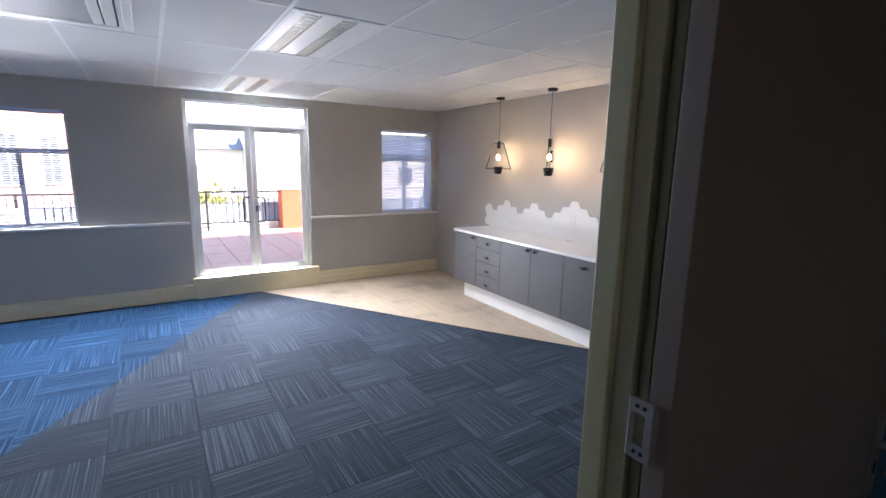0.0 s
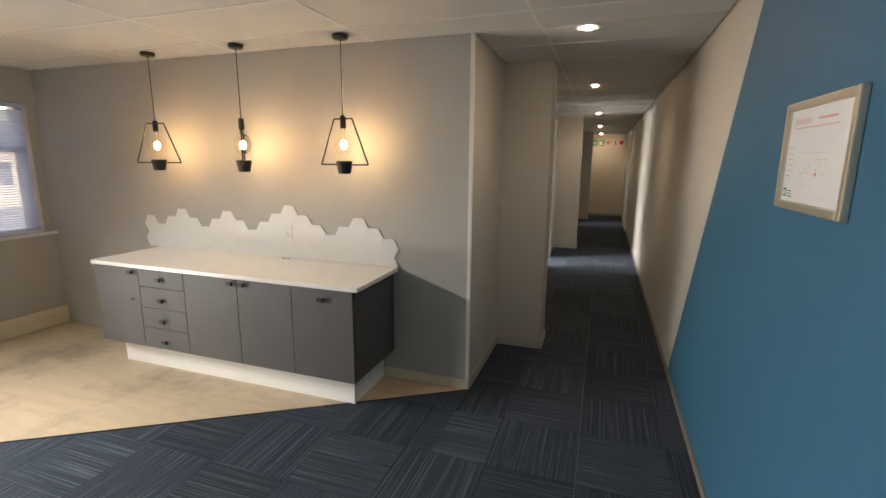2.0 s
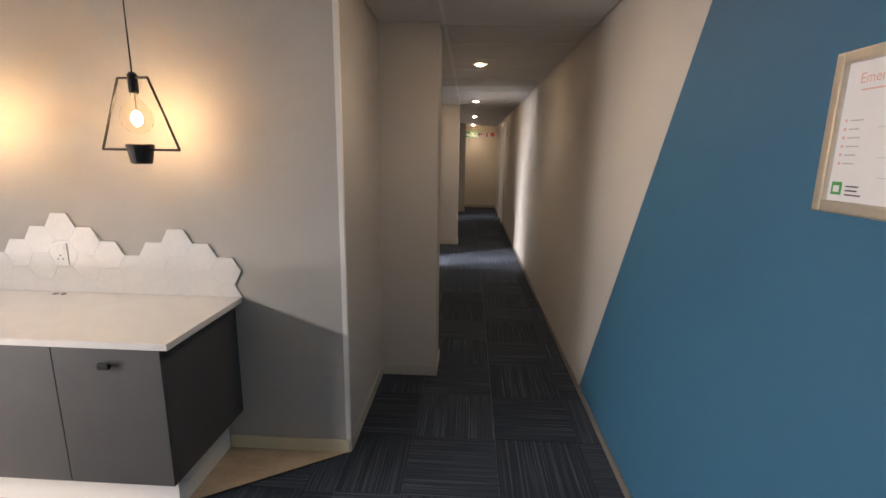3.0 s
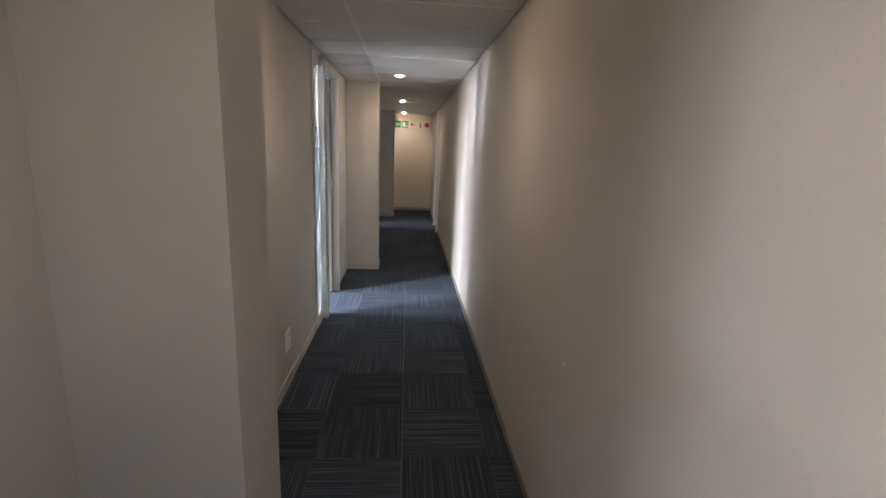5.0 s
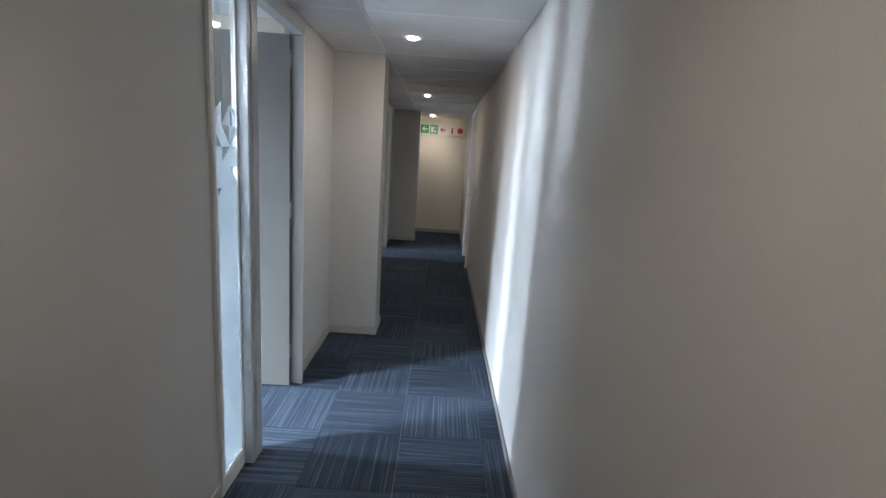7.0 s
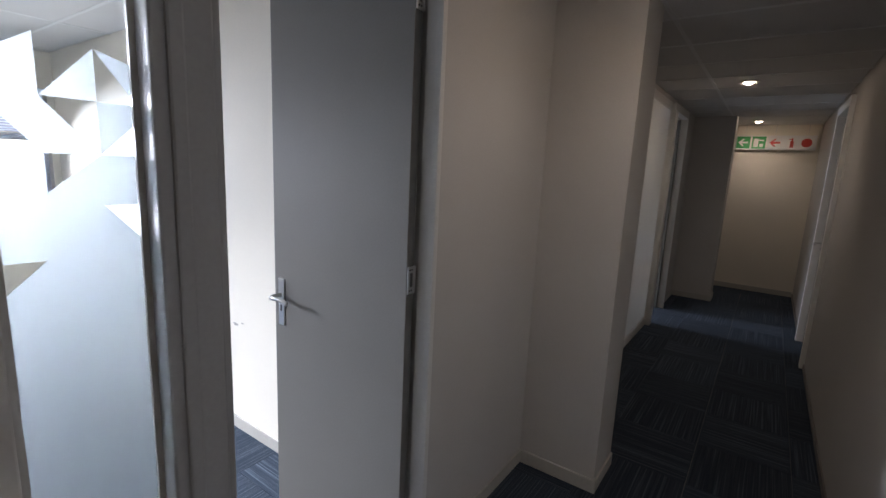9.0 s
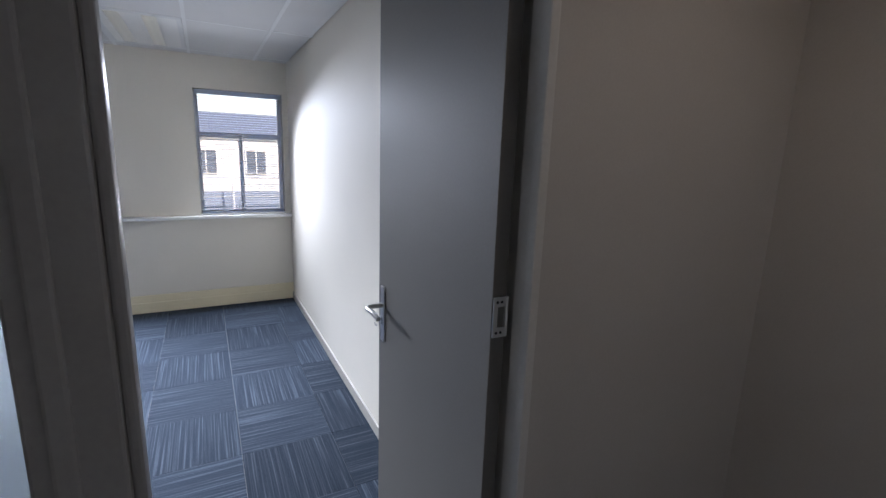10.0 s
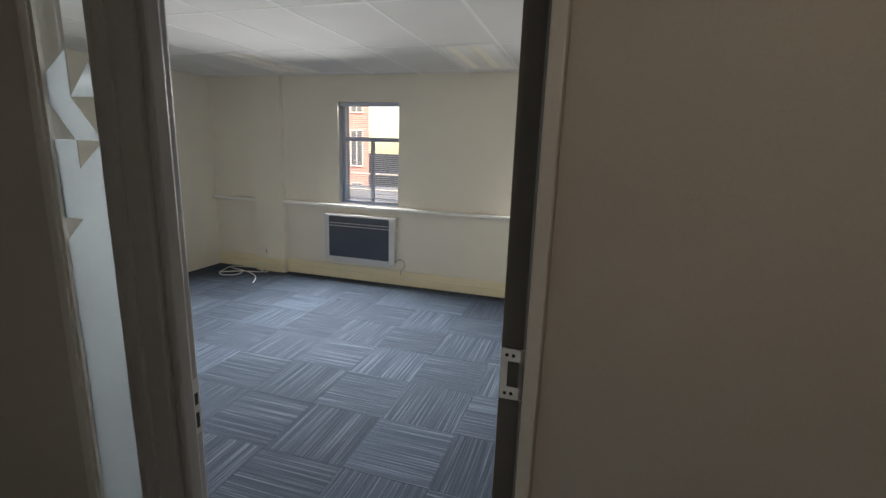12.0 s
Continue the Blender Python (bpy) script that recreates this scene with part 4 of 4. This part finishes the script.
for y in (4.45, 6.53):
    s = thing("skirting_socket", "small white socket on the cream skirting", "socket", "skirting sockets")
    part("cover_plate", boxes((W + 0.0285, W + 0.042, y - 0.02, y + 0.02, 0.085, 0.115), bevel=0.003) if y > 5 else boxes((W + 0.1145, W + 0.126, y - 0.02, y + 0.02, 0.085, 0.115), bevel=0.003), M_PLASTIC, s)
    part("pin_hole", cyl(bmesh.new(), (W + (0.0421 if y > 5 else 0.1261), y, 0.1), (W + (0.0427 if y > 5 else 0.1267), y, 0.1), 0.004, seg=8), M_BLACK, s)

# ---- panel heater under the window ----
ht = thing("panel_heater", "wall-mounted panel heater with a dark front in a silver frame", "heater")
hx0, hx1, hy0, hy1, hz0, hz1 = W + 0.006, -6.01, 5.42, 6.37, 0.235, 0.845
part("casing", boxes((hx0, hx1 - 0.022, hy0 + 0.012, hy1 - 0.012, hz0 + 0.05, hz1 - 0.012), bevel=0.006), M_SILVER, ht)
for r in ((hy0, hy0 + 0.055, hz0 + 0.03, hz1 - 0.022), (hy1 - 0.075, hy1, hz0 + 0.03, hz1 - 0.022), (hy0 + 0.055, hy1 - 0.075, hz0 + 0.03, hz0 + 0.075)):
    part("frame_bar", boxes((hx1 - 0.0215, hx1, *r), bevel=0.005), M_SILVER, ht)
part("top_grille", boxes((hx0 + 0.01, hx1 + 0.004, hy0 - 0.01, hy1 + 0.005, hz1 - 0.0215, hz1), bevel=0.005), M_SILVER, ht)
part("front_panel", boxes((hx1 - 0.021, hx1 - 0.006, hy0 + 0.056, hy1 - 0.076, hz0 + 0.076, hz1 - 0.023)), M_HEAT, ht, "dark blue-black glossy front")
for z in (0.735, 0.70):
    part("slit", boxes((hx1 - 0.0059, hx1 - 0.003, hy0 + 0.06, hy1 - 0.08, z, z + 0.006)), M_SILVER, ht)
part("bottom_tray", boxes((hx0, hx1 - 0.01, hy0 + 0.12, hy1 - 0.05, hz0, hz0 + 0.0295), bevel=0.005), M_SILVER, ht)
part("control_knob", cyl(bmesh.new(), (hx1 - 0.05, hy1 - 0.0115, 0.70), (hx1 - 0.05, hy1 + 0.012, 0.70), 0.016, seg=16), M_PLASTIC, ht)
tube("cable", [(-6.06, 6.36, 0.29), (-6.05, 6.42, 0.34), (-6.06, 6.48, 0.31), (-6.07, 6.47, 0.23), (-6.08, 6.43, 0.19), (-6.085, 6.43, 0.13)], 0.004, M_GRILLE, ht)

# ---- scuffs on the walls ----
def blot(w, h, n=9):
    return [(w * math.cos(2 * math.pi * k / n) * random.uniform(0.5, 1.0), h * math.sin(2 * math.pi * k / n) * random.uniform(0.5, 1.0)) for k in range(n)]


for wall, axis, u, v, face, side, w, h in (("wall_office_far", "y", -3.289, 0.68, OY, -1, 0.03, 0.013), ("wall_office_far", "y", -3.22, 0.70, OY, -1, 0.018, 0.006),
                                           ("wall_office_pier", "x", 4.511, 0.274, W + 0.09, 1, 0.012, 0.05), ("wall_right", "x", 4.802, 0.889, RIGHT, -1, 0.012, 0.008)):
    lo, hi = sorted((face, face + side * 0.0012))
    part("scuff", prism(bmesh.new(), [(u + a, v + b) for a, b in blot(w, h)], axis, lo, hi), M_PLASTIC if wall == "wall_right" else M_SCUFF, bpy.data.objects[wall])

# ---- loose cable on the office floor ----
c = tube("loose_cable", [(-5.96, 4.50, 0.006), (-6.06, 4.30, 0.006), (-6.04, 4.12, 0.009), (-6.00, 3.97, 0.007), (-5.84, 3.98, 0.006), (-5.66, 4.06, 0.007), (-5.60, 4.20, 0.012), (-5.70, 4.32, 0.012),
                         (-5.88, 4.20, 0.012), (-5.90, 4.06, 0.016), (-5.86, 4.25, 0.016), (-5.80, 4.45, 0.007), (-5.66, 4.62, 0.006), (-5.48, 4.73, 0.006)], 0.0055, M_PLASTIC)
tagged(c, "loose coil of white cable lying on the carpet", "cable")
c = tube("loose_cable", [(-5.96, 4.58, 0.006), (-5.86, 4.46, 0.019), (-5.82, 4.30, 0.02), (-5.78, 4.12, 0.007), (-5.70, 4.02, 0.006)], 0.0055, M_PLASTIC)
tagged(c, "short white cable end crossing a coil", "cable")

# ---- ceiling cassette of the air conditioning ----
ac = thing("air_conditioner", "white ceiling cassette air conditioner with a grey grille", "air conditioner", at=(-3.0, -1.0, CEIL))
hx, hy = 0.44, 0.42
for r in ((-hx, hx, -hy, -hy + 0.05), (-hx, hx, hy - 0.05, hy), (-hx, -hx + 0.055, -hy + 0.0505, hy - 0.0505), (hx - 0.055, hx, -hy + 0.0505, hy - 0.0505)):
    part("panel_edge", boxes((*r, -0.030, -0.007), bevel=0.006), M_PLASTIC, ac)
for s in (-1, 1):
    y0, y1 = sorted((s * 0.222, s * 0.3695))
    part("side_panel", boxes((-hx + 0.0555, hx - 0.0555, y0, y1, -0.026, -0.007), bevel=0.003), M_PLASTIC, ac)
    part("vane", boxes((-0.33, 0.33, s * 0.31 - 0.028, s * 0.31 + 0.028, -0.034, -0.0265), bevel=0.004), M_PLASTIC, ac)
    part("vane_slot", boxes((-0.35, 0.35, s * 0.31 - 0.038, s * 0.31 - 0.0285, -0.0275, -0.0262), (-0.35, 0.35, s * 0.31 + 0.0285, s * 0.31 + 0.038, -0.0275, -0.0262), (-0.35, -0.331, s * 0.31 - 0.0284, s * 0.31 + 0.0284, -0.0275, -0.0262)), M_HEAT, ac)
part("grille_back", boxes((-hx + 0.056, hx - 0.056, -0.2215, 0.2215, -0.012, -0.0065)), M_GRILLE, ac)
for k in range(36):
    x = -hx + 0.066 + k * 0.0213
    part("grille_slat", boxes((x - 0.005, x + 0.005, -0.221, 0.221, -0.026, -0.0125)), M_GREYGRID, ac)

# ---- terrace and street ----
structure("ground", boxes((-400, 60, -300, 300, -4.2, -3.6)), M_ASPHALT, label="grey street ground far below the terrace", category="ground")
TX, TZ = -11.0, 0.20
terrace = structure("terrace", boxes((TX, WO, -4.5, 18, -0.4, TZ)), M_SLAB, label="terrace paved in terracotta tiles", category="terrace")
me = {}
for i in range(11):
    for j in range(26):
        x, y = WO - 0.2 - 0.385 * i, -3.2 + 0.385 * j
        if i * 26 + j < 300 and x - 0.19 > TX:
            if "t" not in me:
                me["t"] = mesh("paver", boxes((-0.188, 0.188, -0.188, 0.188, 0, 0.012), bevel=0.003), M_PAVER)
            t = new("paver", me["t"])
            t.parent = terrace
            t.matrix_basis = pose(x, y, TZ + random.uniform(0, 0.002))
rail = thing("balcony_railing", "black steel railing with upright bars along the terrace", "railing")
part("top_rail", boxes((TX + 0.28, TX + 0.33, -4.2, 1.95, 1.02, 1.06), bevel=0.004), M_BLACK, rail)
part("bottom_rail", boxes((TX + 0.29, TX + 0.32, -4.2, 1.95, 0.36, 0.39), bevel=0.003), M_BLACK, rail)
bar = mesh("bar", boxes((-0.008, 0.008, -0.008, 0.008, 0.39, 1.02)), M_BLACK)
post = mesh("post", boxes((-0.022, 0.022, -0.022, 0.022, TZ, 1.02)), M_BLACK)
for k in range(48):
    b = new("post" if k % 12 == 0 else "bar", post if k % 12 == 0 else bar)
    b.parent = rail
    b.matrix_basis = pose(TX + 0.305, -4.1 + k * 0.125, 0)
structure("terrace_kerb", boxes((TX, TX + 0.18, -4.5, 18, TZ + 0.0005, 0.355), bevel=0.01), M_PLASTER, label="low white kerb at the terrace edge", category="kerb")
structure("terrace_upstand", boxes((TX - 0.1, TX - 0.004, -4.5, 18, -0.4, 0.77), bevel=0.01), M_GREYWALL, label="blue-grey upstand behind the terrace railing", category="wall")
ou = thing("outdoor_unit", "white louvred air conditioning unit on the terrace", "air conditioner", at=(-9.75, -2.78, TZ))
part("casing", boxes((-0.2, 0.195, -0.45, 0.45, 0.06, 0.66), bevel=0.012), M_PLASTIC, ou)
for k in range(13):
    part("louvre", boxes((0.1955, 0.215, -0.40, 0.40, 0.10 + k * 0.042, 0.122 + k * 0.042), bevel=0.003), M_GRILLE, ou)
for y in (-0.35, 0.35):
    part("foot", boxes((-0.18, 0.18, y - 0.03, y + 0.03, 0.013, 0.06)), M_GRILLE, ou)
ib = thing("isolator_box", "small white switch box on a post beside the outdoor unit", "switch box", at=(-9.6, -2.19, TZ))
part("post", boxes((-0.025, 0.0, -0.025, 0.025, 0.013, 0.46)), M_ALU, ib)
part("box", boxes((-0.05, 0.06, -0.07, 0.07, 0.46, 0.67), bevel=0.008), M_PLASTIC, ib)
part("door", boxes((0.0602, 0.068, -0.055, 0.055, 0.48, 0.65), bevel=0.004), M_PLASTIC, ib)
pw = thing("brick_parapet", "red-orange brick pier and parapet at the terrace edge", "wall")
rail_b = thing("terrace_rail", "plain grey handrail of two tubes along the terrace", "railing")
part("top_rail", cyl(bmesh.new(), (TX + 0.3, 2.75, 1.08), (TX + 0.3, 17.5, 1.08), 0.022), M_ALU, rail_b)
part("middle_rail", cyl(bmesh.new(), (TX + 0.3, 2.75, 0.72), (TX + 0.3, 17.5, 0.72), 0.016), M_ALU, rail_b)
for k in range(9):
    part("post", cyl(bmesh.new(), (TX + 0.3, 2.8 + 1.83 * k, TZ), (TX + 0.3, 2.8 + 1.83 * k, 1.08), 0.02, seg=8), M_ALU, rail_b)
part("core", boxes((TX + 0.195, TX + 0.605, 1.882, 2.662, TZ, 1.09)), M_BRICK, pw)
for k in range(11):
    edges = [1.878, 2.078, 2.278, 2.478, 2.666] if k % 2 else [1.878, 1.978, 2.178, 2.378, 2.578, 2.666]
    for y0, y1 in zip(edges, edges[1:]):
        part("brick", boxes((TX + 0.595, TX + 0.615, y0 + 0.004, y1 - 0.004, TZ + 0.006 + k * 0.08, TZ + 0.076 + k * 0.08), bevel=0.003), M_BRICK, pw)
part("coping", boxes((TX + 0.16, TX + 0.65, 1.80, 2.72, 1.09, 1.125), bevel=0.008), M_PLASTER, pw)


def building(name, label, x0, x1, y0, y1, z1, wallm, storeys, cols, roof=None, wz=1.3, ww=1.1):
    """A block with recessed windows on the side that faces the terrace."""
    b = thing(name, label, "building")
    part("wall", boxes((x0, x1, y0, y1, -3.6, z1), bevel=0.03), wallm, b)
    if roof:
        bm = bmesh.new()
        prism(bm, [(x1 + 0.5, z1), (x0 - 0.5, z1), (x0 + 1.5, z1 + roof), (x1 - 2.2, z1 + roof)], "y", y0 - 0.4, y1 + 0.4)
        part("roof", bm, M_ROOF, b)
    else:
        part("parapet", boxes((x1 - 0.3, x1 + 0.12, y0 - 0.05, y1 + 0.05, z1 + 0.001, z1 + 0.5), bevel=0.02), wallm, b)
    dy = (y1 - y0) / cols
    for s in range(storeys):
        for c in range(cols):
            yc, zc = y0 + dy * (c + 0.5), z1 - 1.6 - 2.9 * s
            w = part("window", boxes((x1 + 0.01, x1 + 0.09, yc - ww / 2 - 0.07, yc + ww / 2 + 0.07, zc - wz / 2 - 0.07, zc - wz / 2), (x1 + 0.01, x1 + 0.07, yc - ww / 2 - 0.07, yc - ww / 2, zc - wz / 2, zc + wz / 2),
                                     (x1 + 0.01, x1 + 0.07, yc + ww / 2, yc + ww / 2 + 0.07, zc - wz / 2, zc + wz / 2), (x1 + 0.01, x1 + 0.07, yc - ww / 2 - 0.07, yc + ww / 2 + 0.07, zc + wz / 2, zc + wz / 2 + 0.07), (x1 + 0.01, x1 + 0.06, yc - 0.03, yc + 0.03, zc - wz / 2, zc + wz / 2)), M_PLASTER, b)
            part("pane", boxes((x1 + 0.005, x1 + 0.02, yc - ww / 2, yc + ww / 2, zc - wz / 2, zc + wz / 2)), M_PANE, w)
    return b


building("shop_building", "white plastered building under a blue-grey slate roof", -44, -32, 1.0, 26, 2.4, M_PLASTER, 2, 9, 1.4)
building("corner_block", "tall white plastered block beside the shops", -40, -30.5, 4.6, 7.2, 3.3, M_PLASTER, 2, 1)
house = building("brick_house", "pale red brick building with tall narrow windows", -30, -25, -15.35, -3.35, 9.0, M_BRICKFAR, 4, 9, None, 1.9, 0.58)
turn = Matrix.Translation((-25, -3.35, 0)) @ Matrix.Rotation(radians(28), 4, 'Z') @ Matrix.Translation((25, 3.35, 0))
house.matrix_basis = turn     # its street runs askew to the terrace
building("yellow_hall", "cream plastered hall behind the trees", -50, -38, -2.5, 0.6, 2.0, M_CREAM, 1, 2, 1.6)


def tree(x, y, z0, height, spread, seed):
    rnd = random.Random(seed)
    t = thing("tree", "sunlit yellow-green street tree with a loose crown", "tree", "street trees", at=(x, y, z0))
    bm = bmesh.new()
    cyl(bm, (0, 0, 0), (0.1, 0, height * 0.5), 0.16, 0.1, 8)
    tips = []
    for k in range(9):
        a, e = rnd.uniform(0, 6.28), rnd.uniform(0.5, 0.95)
        tip = (math.cos(a) * spread * rnd.uniform(0.3, 0.7), math.sin(a) * spread * rnd.uniform(0.3, 0.7), height * e)
        cyl(bm, (0.08, 0, height * rnd.uniform(0.35, 0.5)), tip, 0.06, 0.02, 6)
        tips.append(Vector(tip))
    part("trunk", bm, M_BARK, t)
    bm = bmesh.new()
    for tip in tips:
        for k in range(90):
            p = tip + Vector((rnd.gauss(0, spread * 0.25), rnd.gauss(0, spread * 0.25), rnd.gauss(0, height * 0.1)))
            q = Euler((rnd.uniform(0, 6), rnd.uniform(0, 6), rnd.uniform(0, 6))).to_matrix()
            s = rnd.uniform(0.08, 0.17)
            bm.faces.new([bm.verts.new(p + q @ Vector(c)) for c in ((-s, 0, 0), (0, -s * 0.5, s * 0.15), (s, 0, 0), (0, s * 0.5, s * 0.15))])
    part("crown", bm, M_LEAFGREEN, t)


for k, (x, y, hh) in enumerate(((-26, 0.2, 3.9), (-27.5, 2.0, 3.7))):
    tree(x, y, -3.6, hh, 1.9, k)


# ---- floor coverings, piece by piece ----
PITCH = 0.49
GX, GY = -0.93, 7.90
structure("floor_vinyl", prism(bmesh.new(), [(W, KY), (LEFT, KY), (LEFT, VY + VS * (LEFT - VX)), (W, VY + VS * (W - VX))], "z", -0.007, 0.0), M_VINYL, label="pale wood-look vinyl floor in a triangle by the cabinets", category="floor")
whole = {}


def carpet_tiles(parent_name, label, x0, x1, y0, y1, edges=(), material=M_CARPET, extra=""):
    fl = structure(parent_name, boxes((x0, x1, y0, y1, -0.0078, -0.006)), M_SLAB, label=label, category="floor") if not edges else tagged(new(parent_name), label, "floor", kind="structure")
    g = 0.0012
    i0, i1 = math.floor((x0 - GX) / PITCH), math.ceil((x1 - GX) / PITCH)
    j0, j1 = math.floor((y0 - GY) / PITCH), math.ceil((y1 - GY) / PITCH)
    h = PITCH / 2 - g
    for i in range(i0, i1):
        for j in range(j0, j1):
            cx, cy = GX + (i + 0.5) * PITCH, GY + (j + 0.5) * PITCH
            odd = (i + j) % 2
            poly = [(-h, -h), (h, -h), (h, h), (-h, h)]
            full = poly[:]
            for a, b, c in [(1, 0, x1), (-1, 0, -x0), (0, 1, y1), (0, -1, -y0)] + list(edges):
                poly = clip(poly, a, b, c - a * cx - b * cy)
                if len(poly) < 3:
                    break
            if len(poly) < 3:
                continue
            area = abs(sum(p[0] * q[1] - q[0] * p[1] for p, q in zip(poly, poly[1:] + poly[:1]))) / 2
            if area < 0.0004:
                continue
            if odd:
                poly = [(q, -p) for p, q in poly]
            key = (material.name, tuple((round(p, 3), round(q, 3)) for p, q in poly))
            if key not in whole:
                whole[key] = mesh("carpet_tile", prism(bmesh.new(), poly, "z", -0.006, 0.0), material)
            t = new("carpet_tile", whole[key])
            t.parent = fl
            t.matrix_basis = pose(cx, cy, random.uniform(-0.0006, 0.0004), 0, 0, 90 if odd else 0)
    return fl


ve = (-VS, 1, VY - VS * VX)                      # below the vinyl's edge
b0 = (VY + VS * (W - VX))
be_in = (-BS, 1, b0 - BS * W)                    # the blue corner
be_out = (BS, -1, -(b0 - BS * W))
carpet_tiles("floor_carpet", "charcoal striped carpet tiles laid quarter-turned", W, LEFT, -2.6, KY, [ve, be_out])
carpet_tiles("floor_carpet_blue", "blue striped carpet tiles in a triangle by the window", W, -2.4, -2.6, 1.2, [ve, be_in], M_CARPET_BLUE)
carpet_tiles("floor_carpet_rear", "charcoal striped carpet tiles at the rear of the room", W, LEFT, SOUTH, -2.6)
carpet_tiles("floor_corridor", "charcoal striped carpet tiles along the corridor", LEFT, RIGHT_IN, -2.6, 9.0)
carpet_tiles("floor_corridor_far", "charcoal striped carpet tiles at the corridor's far end", LEFT, RIGHT_IN, 9.0, END)
carpet_tiles("floor_office", "blue-grey striped carpet tiles in the office", W, LEFT, KY2, OY)
carpet_tiles("floor_far_office", "charcoal striped carpet tiles in the far office", W, LEFT, OY2, 14.2)
structure("floor_side_rooms", boxes((RIGHT_IN, 3.2, SOUTH, END, -0.0078, 0.0), (-3.4, LEFT, 14.32, END, -0.0078, -0.001)), M_CARPET, label="dark carpet in the side rooms", category="floor")
